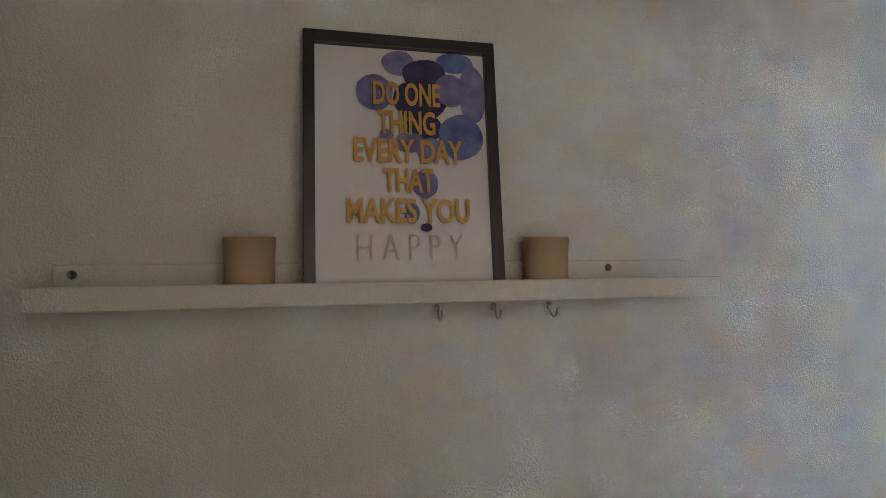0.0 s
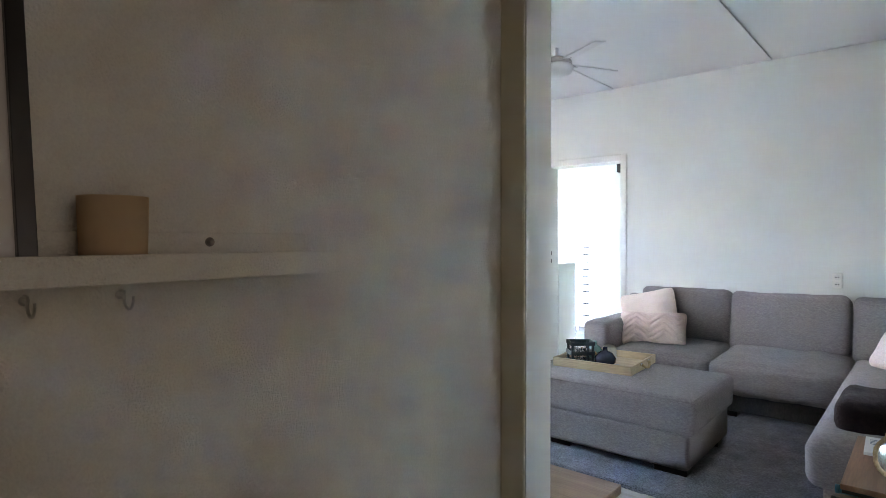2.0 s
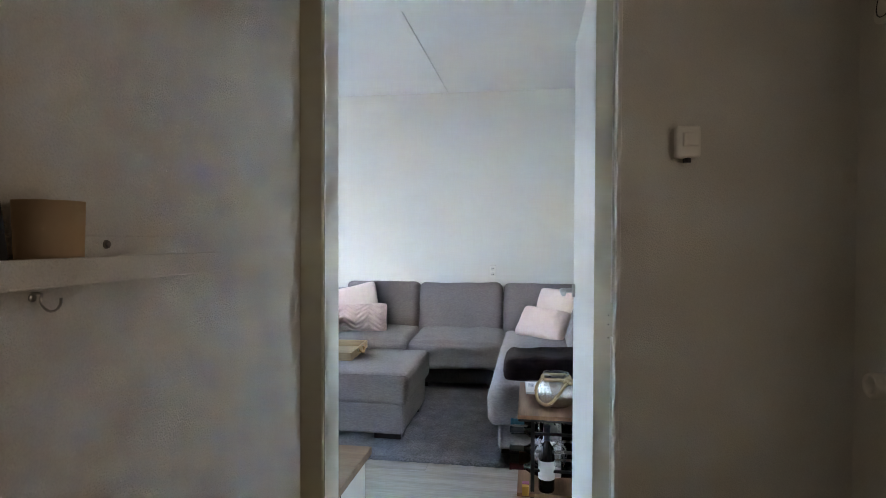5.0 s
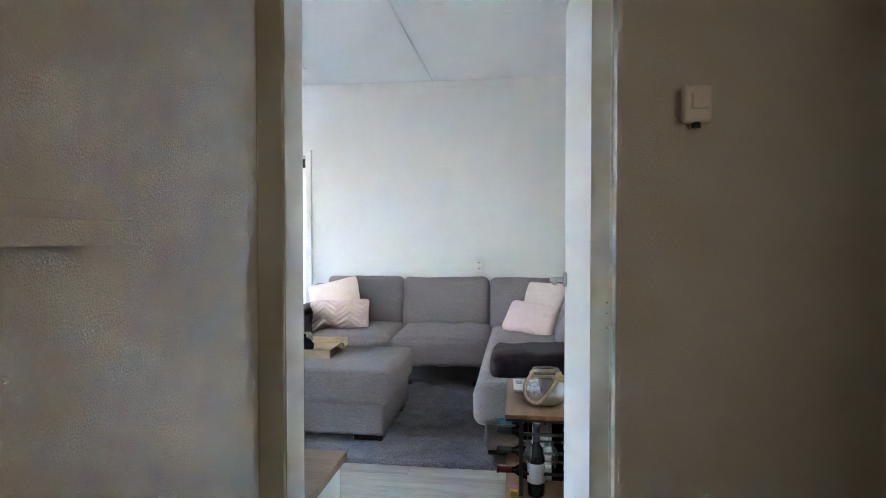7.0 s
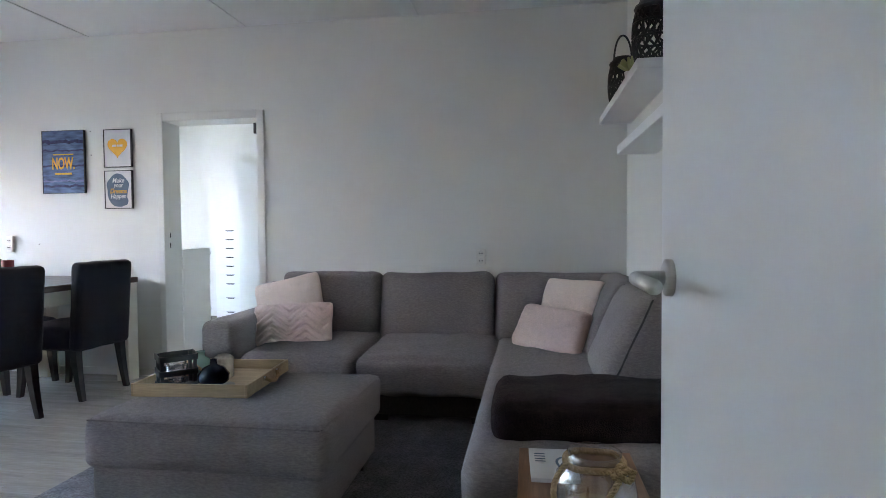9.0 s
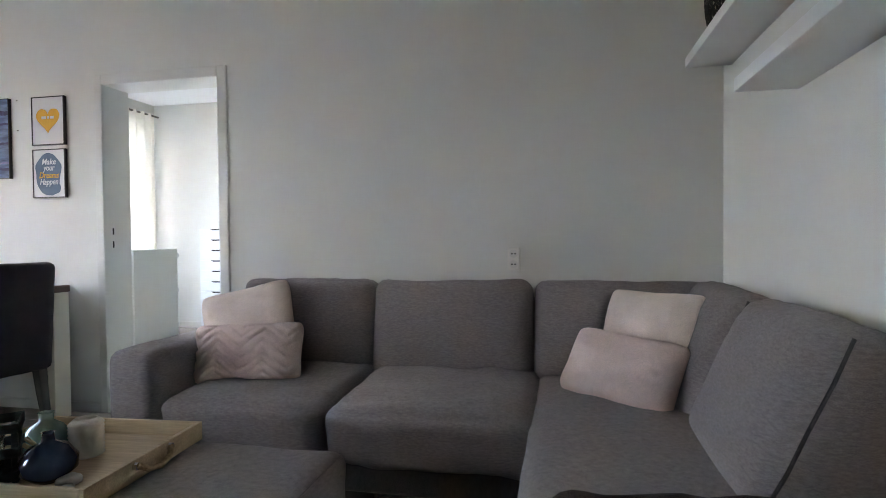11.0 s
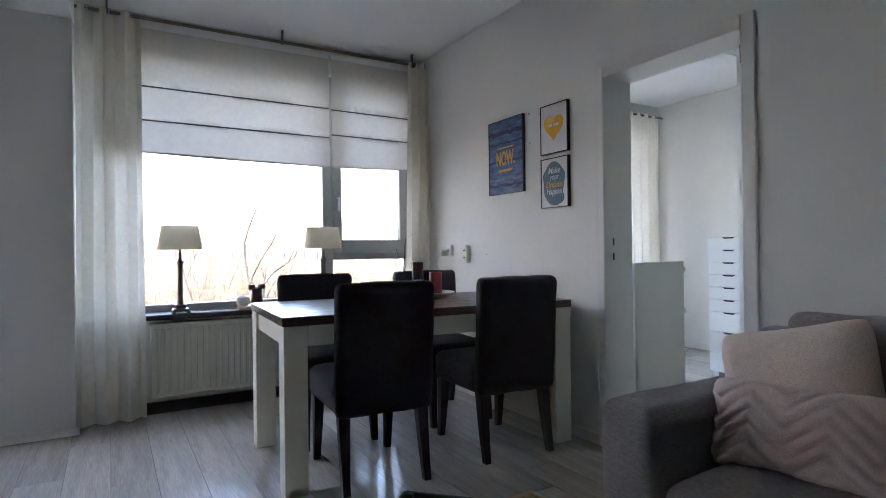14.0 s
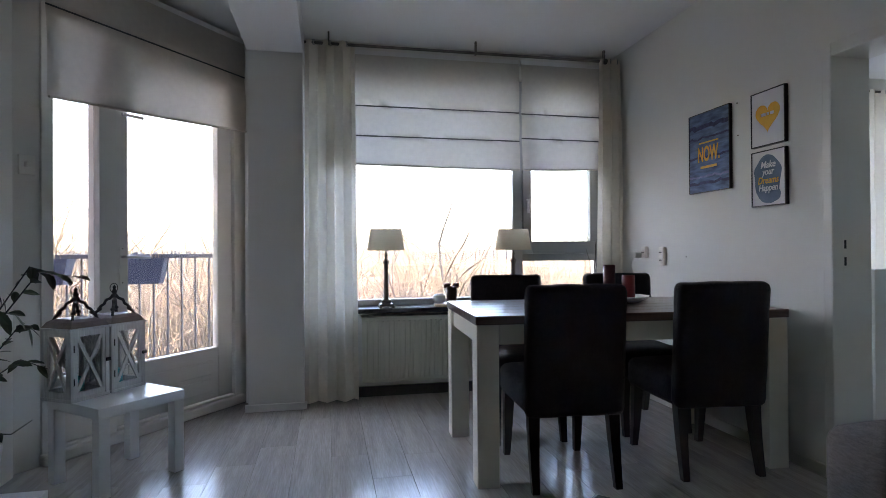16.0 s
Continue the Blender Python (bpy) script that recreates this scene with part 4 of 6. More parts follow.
heart = [(0.085 * 16 * math.sin(a) ** 3 / 16, 0.085 * (13 * math.cos(a) - 5 * math.cos(2 * a) - 2 * math.cos(3 * a) - math.cos(4 * a)) / 16 + 0.003 * noise.noise((a * 5, 0, 0))) for a in [2 * math.pi * i / 60 for i in range(60)]]
part("heart", moved(disc(heart, 0.0006), Matrix.Translation((0, yy - 0.0006, 0.01))), ORANGE, th)
for x0, x1 in ((-0.045, -0.012), (-0.005, 0.012), (0.018, 0.045)):
    part("small_print", box(x0, x1, yy - 0.0014, yy - 0.0007, 0.012, 0.028), PAPER, th)
th, yy = wall_picture(-2.958, -2.720, 1.315, 1.614, "poster with slate-blue wash and brush lettering in a black frame", PAPER, BLACKP)
part("wash", moved(disc(blob(0.0, 0.0, 0.098, 0.125, 40, 0.35, 3), 0.0005), Matrix.Translation((0, yy - 0.0005, 0))), SLATE, th)
part("wash", moved(disc(blob(0.01, -0.09, 0.075, 0.045, 30, 0.4, 9), 0.0005), Matrix.Translation((0, yy - 0.0009, 0))), SLATE, th)
for text, z, c, w in (("Make", 0.055, PAPER, 0.10), ("your", 0.018, PAPER, 0.08), ("Dreams", -0.028, ORANGE, 0.14), ("Happen", -0.068, PAPER, 0.13)):
    ob = letters(text, 0.052, c, th, pose(0.0, yy - 0.0022, z, 90), w, 0.0005)
    ob.data.shear = 0.25

# floating shelves with lanterns
for y0, y1, z0, label in ((-1.455, -0.13, 1.822, "thick white floating shelf with woven lanterns"), (-2.35, -0.89, 1.523, "thick white floating shelf with a dark vase")):
    solid("floating_shelf", box(0.802, 1.0, y0, y1, z0, z0 + 0.045, 0.003), WHITE, label, "shelf")


def woven_lantern(r, h, m, label):
    """A bulging lantern of crossing black canes with a bent handle."""
    th = thing("woven_lantern", label, "lantern", m, "black lanterns on the shelf")

    def rad(f):
        return r * (0.62 + 0.38 * math.sin(math.pi * (0.12 + 0.76 * f)) ** 0.8)
    n = 16
    for s in (-1, 1):
        bm = bmesh.new()
        for k in range(n):
            pts = []
            for i in range(13):
                f = i / 12
                a = 2 * math.pi * k / n + s * f * 1.5 + 0.12 * math.sin(f * 12 + k)
                pts.append((rad(f) * math.cos(a), rad(f) * math.sin(a), f * h))
            tube(pts, 0.0055, 5, bm)
        part("cane_weave", bm, BLACK, th)
    for f, t_ in ((0.0, 0.010), (0.45, 0.006), (0.72, 0.006), (1.0, 0.014)):
        part("hoop", tube([(rad(f) * math.cos(a), rad(f) * math.sin(a), f * h) for a in [2 * math.pi * i / 28 for i in range(29)]], t_, 6), BLACK, th)
    part("base", lathe([(0, 0), (rad(0), 0), (rad(0), 0.012), (0, 0.012)], 24), BLACK, th)
    part("collar", lathe([(rad(1), h - 0.03), (rad(1) * 1.05, h), (rad(1) * 0.85, h + 0.035), (rad(1) * 0.8, h + 0.03), (rad(1) * 0.95, h - 0.03)], 24), BLACK, th)
    part("handle", tube([(rad(1) * 0.8 * math.cos(a), 0, h + 0.02 + 0.15 * math.sin(a)) for a in [math.pi * i / 16 for i in range(17)]], 0.006, 6), BLACK, th)


woven_lantern(0.085, 0.255, pose(0.90, -0.46, 1.867, 0, 0, 10), "small black woven cane lantern with a tall handle")
woven_lantern(0.092, 0.255, pose(0.897, -1.33, 1.867, 0, 0, 10), "large black woven cane lantern with a handle")
solid("tall_vase", lathe([(0, 0), (0.045, 0), (0.066, 0.06), (0.08, 0.15), (0.076, 0.23), (0.055, 0.29), (0.03, 0.335), (0.028, 0.33), (0, 0.32)], 28), mat("dark_glazed_clay", (0.02, 0.012, 0.011), (0.05, 0.016, 0.009), 4, 0.3),
      "dark brown glazed vase on the lower shelf", "vase", pose(0.915, -1.87, 1.568), smooth=True)
succ = thing("succulent", "small pale green artificial succulent on the shelf", "plant", pose(0.845, -1.06, 1.867))
LEAFP = mat("pale_green_leaf", (0.30, 0.33, 0.15), (0.38, 0.38, 0.20), 15, 0.5)
part("pot", lathe([(0, 0), (0.028, 0), (0.034, 0.045), (0.03, 0.045), (0, 0.04)], 16), WHITE, succ)
for k in range(14):
    a, up = k * 2.4, 0.4 + 0.5 * (k % 3) / 2
    bm = soft(0.022, 0.014, 0.075, 0.006, cuts=3)
    part("leaf", moved(bm, pose(0, 0, 0.045, 0, 0, math.degrees(a)) @ pose(0, 0, 0, 0, 75 * (1 - up) + 10) @ pose(0, 0, 0.04)), LEAFP, succ, smooth=True)

# ceiling fan
fan = thing("ceiling_fan", "white ceiling fan with a round lamp and narrow blades", "fan", pose(-1.60, -1.36, CZ))
part("rod", tube([(0, 0, 0), (0, 0, -0.08)], 0.014), WHITE, fan)
part("housing", lathe([(0, -0.07), (0.06, -0.075), (0.11, -0.10), (0.115, -0.13), (0.05, -0.145), (0, -0.145)], 28), STEEL, fan, smooth=True)
part("lamp_bowl", lathe([(0.112, -0.132), (0.125, -0.15), (0.11, -0.185), (0.06, -0.21), (0, -0.218)], 28), WHITE, fan, smooth=True)
for k in range(4):
    m_ = pose(0, 0, -0.118, 0, 0, 62 + 90 * k)
    part("blade", moved(box(0.16, 0.52, -0.05, 0.05, -0.004, 0.004, 0.003), m_ @ pose(0, 0, 0, 10)), WHITE, fan)
    part("blade_arm", moved(box(0.10, 0.19, -0.012, 0.012, -0.004, 0.004, 0.002), m_), STEEL, fan)

# ---- low cabinet inside the door ----
cab = thing("low_cabinet", "low white cabinet with a brown wooden top", "cabinet")
part("top", box(-1.25, -0.270, -3.80, -3.270, 0.380, 0.412, 0.003), CABTOP, cab)
part("body", box(-1.23, -0.290, -3.80, -3.295, 0.05, 0.380, 0.003), WHITE, cab)
for x0, x1 in ((-1.22, -0.765), (-0.755, -0.30)):
    dd = part("door", box(x0, x1, -3.295, -3.280, 0.06, 0.370, 0.003), WHITE, cab)
    part("knob", moved(lathe([(0, 0), (0.012, 0), (0.014, 0.02), (0, 0.024)], 14), pose((x0 + x1) / 2, -3.280, 0.22, -90)), STEEL, dd)
part("side_groove", box(-0.291, -0.2885, -3.60, -3.596, 0.07, 0.375), DARKGREY, cab)
for x in (-1.2, -0.33):
    for y in (-3.77, -3.32):
        part("foot", box(x - 0.02, x + 0.02, y - 0.02, y + 0.02, 0, 0.05, 0.002), WHITE, cab)

tv_ = thing("television", "black flat television on the low white cabinet", "television", pose(-0.93, -3.50, 0.412))
part("panel", box(-0.43, 0.43, -0.028, 0.012, 0.06, 0.645, 0.006), BLACKP, tv_)
part("screen", box(-0.42, 0.42, 0.012, 0.0145, 0.072, 0.633, 0.001), mat("dark_screen_glass", (0.006, 0.006, 0.007), None, 4, 0.12), tv_)
part("neck", box(-0.05, 0.05, -0.02, 0.0, 0.014, 0.07, 0.004), BLACKP, tv_)
part("foot", box(-0.20, 0.20, -0.10, 0.09, 0.0, 0.014, 0.004), BLACKP, tv_)

# ---- tray on the footstool ----
tray = thing("serving_tray", "pale wooden serving tray with rope handles", "tray", pose(-1.077, -1.652, 0.4385, 0, 0, 3.8))
TW, TD, TH = 0.252, 0.238, 0.055
part("bottom", box(-TW, TW, -TD, TD, 0.0, 0.010, 0.002), OAK, tray)
part("long_side", box(-TW, -TW + 0.013, -TD, TD, 0.0, TH, 0.002), OAK, tray)
part("long_side", box(TW - 0.013, TW, -TD, TD, 0.0, TH, 0.002), OAK, tray)
part("end", box(-TW + 0.013, TW - 0.013, -TD, -TD + 0.013, 0.0, TH, 0.002), OAK, tray)
part("end", box(-TW + 0.013, TW - 0.013, TD - 0.013, TD, 0.0, TH, 0.002), OAK, tray)
for s in (-1, 1):
    for y in (-0.07, 0.07):
        part("eyelet", tube([(s * (TW - 0.02), y, 0.04), (s * (TW + 0.012), y, 0.04)], 0.010), CHROME, tray)
    part("rope_handle", tube([(s * (TW + 0.008), -0.07, 0.042), (s * (TW + 0.022), -0.045, 0.025), (s * (TW + 0.026), 0, 0.016), (s * (TW + 0.022), 0.045, 0.025), (s * (TW + 0.008), 0.07, 0.042)], 0.008), ROPE, tray)
TM = pose(-1.077, -1.652, 0.4485, 0, 0, 3.8)


def vase(profile, m, material, label):
    return solid("vase", lathe(profile, 32), material, label, "vase", TM @ m, "small vases on the tray", smooth=True)


TEAL = mat("pale_teal_glaze", (0.16, 0.30, 0.27), (0.21, 0.36, 0.33), 8, 0.2)
INKGL = mat("dark_blue_glaze", (0.022, 0.032, 0.055), (0.04, 0.055, 0.085), 8, 0.08)
vase([(0, 0), (0.035, 0), (0.06, 0.03), (0.062, 0.06), (0.04, 0.09), (0.018, 0.105), (0.018, 0.125), (0.021, 0.127), (0.014, 0.125), (0.014, 0.10), (0, 0.09)], pose(-0.085, 0.025, 0), TEAL, "pale teal glazed round vase")
vase([(0, 0), (0.03, 0), (0.058, 0.025), (0.06, 0.05), (0.04, 0.078), (0.014, 0.09), (0.012, 0.108), (0.015, 0.110), (0.010, 0.108), (0.010, 0.09), (0, 0.08)], pose(0.042, -0.105, 0) @ Matrix.Scale(1.1, 4), INKGL, "dark blue glazed bottle vase")
prof = [(0, 0), (0.042, 0)]
for i in range(9):
    prof += [(0.046, 0.004 + i * 0.0105), (0.0415, 0.0095 + i * 0.0105)]
prof += [(0.028, 0.104), (0.026, 0.098), (0, 0.09)]
vase(prof, pose(0.008, 0.06, 0), mat("rope_wound_clay", (0.50, 0.46, 0.38), (0.42, 0.38, 0.31), 30, 0.8, bump=0.4), "rope-wound cream clay vase")
cr = thing("wooden_crate", "small dark green slatted wooden crate with a rope grip", "crate", TM @ pose(-0.112, -0.132, 0, 0, 0, 40))
CRATE = wood("dark_green_stain", (0.055, 0.085, 0.088), (0.035, 0.055, 0.058), 0, 0.5)
for x in (-0.065, 0.065):
    for y in (-0.05, 0.05):
        part("post", box(x - 0.007, x + 0.007, y - 0.007, y + 0.007, 0, 0.150, 0.001), CRATE, cr)
for z in (0.006, 0.065, 0.126):
    for y in (-0.061, 0.055):
        part("slat", box(-0.075, 0.075, y, y + 0.006, z, z + 0.024, 0.001), CRATE, cr)
    for x in (-0.078, 0.072):
        part("slat", box(x, x + 0.006, -0.055, 0.055, z, z + 0.026, 0.001), CRATE, cr)
part("bottom", box(-0.068, 0.068, -0.05, 0.05, 0.002, 0.008), CRATE, cr)
part("rope_grip", tube([(0.08, -0.03, 0.085), (0.105, -0.02, 0.06), (0.11, 0.0, 0.045), (0.105, 0.02, 0.06), (0.08, 0.03, 0.085)], 0.006), ROPE, cr)
part("glass_insert", lathe([(0.036, 0.01), (0.042, 0.12), (0.040, 0.12), (0.034, 0.012), (0, 0.012)], 20), JARGLASS, cr, smooth=True)
for k, (x, y, s) in enumerate(((-0.02, -0.195, 0.020), (0.02, -0.205, 0.018), (0.12, -0.13, 0.025), (0.15, -0.17, 0.018), (0.07, -0.20, 0.015))):
    bm = soft(s * 2.2, s * 1.6, s, s * 0.45, cuts=5, wrinkle=0.002, seed=k)
    solid("pebble", moved(bm, TM @ pose(x, y, s * 0.5, 0, 0, 40 * k)), mat("pale_pebble", (0.45, 0.43, 0.36), (0.36, 0.34, 0.29), 20, 0.7), "smooth pale pebble on the tray", "pebble", group="pebbles on the tray", smooth=True)

# ---- wine trolley beside the chaise ----
tr = thing("wine_trolley", "wine table with a brown wooden top and black metal frame", "side table")
AX0, AX1, AY0, AY1 = 0.306, 0.636, -2.885, -2.285
part("top", box(AX0, AX1, AY0, AY1, 0.432, 0.450, 0.002), BROWNW, tr)
part("rim", box(AX0 + 0.004, AX1 - 0.004, AY0 + 0.004, AY1 - 0.004, 0.420, 0.4315, 0.001), BLACK, tr)
part("bottom_shelf", box(AX0, AX1, AY0, AY1, 0.075, 0.093, 0.002), BROWNW, tr)
for x in (AX0 + 0.07, AX1 - 0.07):
    for y in (AY0 + 0.03, AY1 - 0.03):
        part("post", box(x - 0.009, x + 0.009, y - 0.009, y + 0.009, 0.0, 0.42, 0.001), BLACK, tr)
for z in (0.19, 0.28, 0.36):
    for y in (AY0 + 0.03, AY1 - 0.03):
        part("rail", box(AX0 + 0.07, AX1 - 0.07, y - 0.006, y + 0.006, z - 0.006, z + 0.006), BLACK, tr)
    for x in (AX0 + 0.07, AX1 - 0.07):
        part("rail", box(x - 0.006, x + 0.006, AY0 + 0.03, AY1 - 0.03, z - 0.006, z + 0.006), BLACK, tr)
for x in (0.385, 0.425, 0.475, 0.515, 0.565):
    part("glass_rail", tube([(x, AY0 + 0.01, 0.412), (x, AY0 + 0.30, 0.412)], 0.004, 6), BLACK, tr)


def wine_glass(x, y):
    th = thing("wine_glass", "clear stemmed wine glass hanging upside down", "glass", pose(x, y, 0.418, 180), "hanging wine glasses")
    part("bowl", lathe([(0.033, 0.0), (0.034, 0.002), (0.006, 0.006), (0.0035, 0.012), (0.0035, 0.085), (0.010, 0.095), (0.034, 0.125), (0.040, 0.150), (0.030, 0.205), (0.0285, 0.205), (0.038, 0.150), (0.032, 0.127), (0.006, 0.098), (0, 0.096)], 28), JARGLASS, th, smooth=True)


for x in (0.405, 0.495):
    for y in (AY0 + 0.05, AY0 + 0.16):
        wine_glass(x, y)
BOTTLE = [(0, 0), (0.034, 0), (0.037, 0.01), (0.037, 0.17), (0.03, 0.20), (0.014, 0.225), (0.0135, 0.29), (0.0155, 0.292), (0.0155, 0.302), (0, 0.302)]
DARKGL = mat("dark_bottle_glass", (0.010, 0.014, 0.010), (0.014, 0.018, 0.014), 5, 0.1)
for x, y, z, lie, cap, capn in ((0.39, -2.50, 0.245, True, (0.02, 0.02, 0.02), "black"), (0.39, -2.62, 0.335, True, (0.03, 0.16, 0.24), "bright blue"), (0.39, -2.74, 0.335, True, (0.02, 0.02, 0.025), "black"),
                                (0.39, -2.74, 0.245, True, (0.02, 0.03, 0.03), "dark green"), (0.39, -2.74, 0.155, True, (0.16, 0.015, 0.02), "dark red"), (0.44, -2.84, 0.093, False, (0.03, 0.03, 0.05), "dark blue")):
    m_ = pose(x - 0.10 + 0.28, y, z, 0, -90, 0) if lie else pose(x, y, z)
    bt = thing("wine_bottle", "dark wine bottle with a %s capsule %s" % (capn, "lying in the rack" if lie else "standing below"), "bottle", m_, "bottles in the wine trolley")
    part("glass", lathe(BOTTLE, 24), DARKGL, bt, smooth=True)
    part("capsule", lathe([(0.0145, 0.235), (0.0145, 0.291), (0.0165, 0.293), (0.0165, 0.3035), (0, 0.3035)], 20), mat("capsule_foil", cap, None, 5, 0.4), bt, smooth=True)
    part("label", lathe([(0.0376, 0.06), (0.0376, 0.145)], 24), PAPER, bt, smooth=True)
for y, c in ((-2.90, (0.55, 0.30, 0.05)), (-2.865, (0.45, 0.14, 0.28))):
    solid("candle_box", box(0.33, 0.36, y - 0.014, y + 0.014, 0.093, 0.135, 0.002), mat("coloured_card", c, None, 5, 0.6), "small coloured card box on the lower shelf", "box")

# glass jar with rope on the trolley
jar = thing("glass_jar", "ribbed clear glass jar with a jute rope handle", "jar", pose(0.486, -2.70, 0.4505))
bm = bmesh.new()
prof = [(0.055, 0.0), (0.085, 0.02), (0.094, 0.06), (0.088, 0.10), (0.066, 0.13), (0.058, 0.145), (0.062, 0.158), (0.057, 0.158), (0.053, 0.145), (0.061, 0.128), (0.083, 0.10), (0.089, 0.06), (0.08, 0.023), (0.052, 0.006), (0.0, 0.006)]
rings = []
for r, z in prof:
    row = []
    for i in range(96):
        a = 2 * math.pi * i / 96
        k = 1 + 0.045 * math.cos(18 * a) * min(1, max(0, (0.13 - z) / 0.05)) * (1 if r > 0.03 else 0)
        row.append(bm.verts.new((r * k * math.cos(a), r * k * math.sin(a), z)) if r else None)
    rings.append(row if r else [bm.verts.new((0, 0, z))])
for a, b in zip(rings, rings[1:]):
    for i in range(96):
        j = (i + 1) % 96
        bm.faces.new((a[i], a[j], b[j], b[i]) if len(b) > 1 else (a[i], a[j], b[0]))
bm.faces.new(rings[0])
part("glass", bm, JARGLASS, jar, smooth=True)
part("neck_rope", rope([(0.066 * math.cos(a), 0.066 * math.sin(a), 0.136 + 0.003 * math.sin(3 * a)) for a in [2 * math.pi * i / 16 for i in range(17)]], 0.0075), ROPE, jar, smooth=True)
part("rope_handle", rope([(-0.064, -0.03, 0.14), (-0.094, -0.055, 0.10), (-0.088, -0.085, 0.05), (-0.045, -0.108, 0.030), (0.0, -0.100, 0.066), (0.04, -0.080, 0.118), (0.060, -0.045, 0.138)], 0.0075), ROPE, jar, smooth=True)
part("knot", rope([(0.03, -0.075, 0.130), (0.062, -0.066, 0.142), (0.072, -0.040, 0.132), (0.050, -0.050, 0.146), (0.044, -0.074, 0.138), (0.066, -0.072, 0.124), (0.078, -0.056, 0.140)], 0.0075), ROPE, jar, smooth=True)
part("sand", lathe([(0, 0.008), (0.074, 0.012), (0.080, 0.022), (0, 0.026)], 24), mat("dry_sand", (0.34, 0.25, 0.18), None, 80, 0.9), jar)
bk = thing("booklet", "white booklet with a green drawing on the trolley", "book", pose(0.403, -2.42, 0.4505, 0, 0, 2))
part("cover", box(-0.065, 0.065, -0.105, 0.105, 0.0, 0.012, 0.001), PAPER, bk)
part("drawing", plate(blob(0.035, 0.0, 0.028, 0.045, seed=2), 0.0126), SLATE, bk)
part("drawing", plate(blob(0.035, 0.0, 0.020, 0.035, seed=2), 0.0130), PAPER, bk)
for k in range(4):
    part("small_print", box(-0.05, -0.02, 0.06 - 0.018 * k, 0.066 - 0.018 * k, 0.0121, 0.0126), SLATE, bk)


# ---- window sill and table things ----
def sill_lamp(y):
    th = thing("table_lamp", "pewter column lamp with a beige cloth shade on the sill", "lamp", pose(-4.455, y, 0.672), "lamps on the window sill")
    bm = box(-0.05, 0.05, -0.05, 0.05, 0.012, 0.03, 0.003)
    box(-0.035, 0.035, -0.035, 0.035, 0.03, 0.06, 0.008, bm=bm)
    part("base", bm, PEWTER, th)
    for sx in (-1, 1):
        for sy in (-1, 1):
            part("foot", box(sx * 0.045 - 0.012, sx * 0.045 + 0.012, sy * 0.045 - 0.012, sy * 0.045 + 0.012, 0, 0.014, 0.002), PEWTER, th)
    bm = bmesh.new()
    prof = [(0.026, 0.058), (0.022, 0.075), (0.019, 0.10), (0.0165, 0.32), (0.024, 0.335), (0.028, 0.345), (0.012, 0.36), (0.008, 0.385), (0.016, 0.395), (0.008, 0.405), (0.006, 0.47), (0, 0.47)]
    part("column", lathe(prof, 20), PEWTER, th, smooth=True)
    n = 32
    rows = []
    for z, s in ((0.425, 1.0), (0.585, 0.84)):
        rows.append([(math.copysign(abs(math.cos(a)) ** 0.6, math.cos(a)) * 0.085 * s, math.copysign(abs(math.sin(a)) ** 0.6, math.sin(a)) * 0.138 * s, z) for a in [2 * math.pi * i / n for i in range(n)]])
    bm = bmesh.new()
    vs = [[bm.verts.new(p) for p in row] for row in rows]
    for i in range(n):
        bm.faces.new((vs[0][i], vs[0][(i + 1) % n], vs[1][(i + 1) % n], vs[1][i]))
    part("shade", bm, SHADE, th, smooth=True)
    part("shade_frame", box(-0.07, 0.07, -0.002, 0.002, 0.462, 0.466), PEWTER, th)
    part("lead", tube([(0.03, 0.02, 0.004), (0.06, 0.10, 0.004), (0.02, 0.25, 0.004), (0.04, 0.40, 0.004)], 0.003), PLASTIC, th)


sill_lamp(-1.890)
sill_lamp(-0.898)
sl = thing("clay_pot", "small dark red clay pot with curled rim", "pot", pose(-4.44, -1.395, 0.696))
part("body", lathe([(0, 0), (0.036, 0), (0.040, 0.01), (0.042, 0.12), (0.036, 0.125), (0.034, 0.01), (0, 0.012)], 24), mat("red_clay", (0.075, 0.025, 0.02), (0.05, 0.018, 0.015), 12, 0.5), sl, smooth=True)
for s in (-1, 1):
    part("curl", soft(0.03, 0.05, 0.04, 0.014, cuts=5, wrinkle=0.004), mat("red_clay_rim", (0.09, 0.03, 0.025), None, 12, 0.5), sl, m=pose(0, s * 0.035, 0.13), smooth=True)
solid("wood_slice", lathe([(0, 0), (0.085, 0), (0.09, 0.006), (0.09, 0.018), (0.083, 0.022), (0, 0.022)], 28), OAK, "bark-edged wood slice on the sill", "wood slice", pose(-4.44, -1.44, 0.674))
solid("white_bowl", lathe([(0, 0), (0.03, 0), (0.045, 0.02), (0.046, 0.055), (0.035, 0.07), (0.03, 0.066), (0.04, 0.05), (0, 0.01)], 24), WHITE, "small white tealight bowl on the wood slice", "bowl", pose(-4.43, -1.492, 0.696), smooth=True)

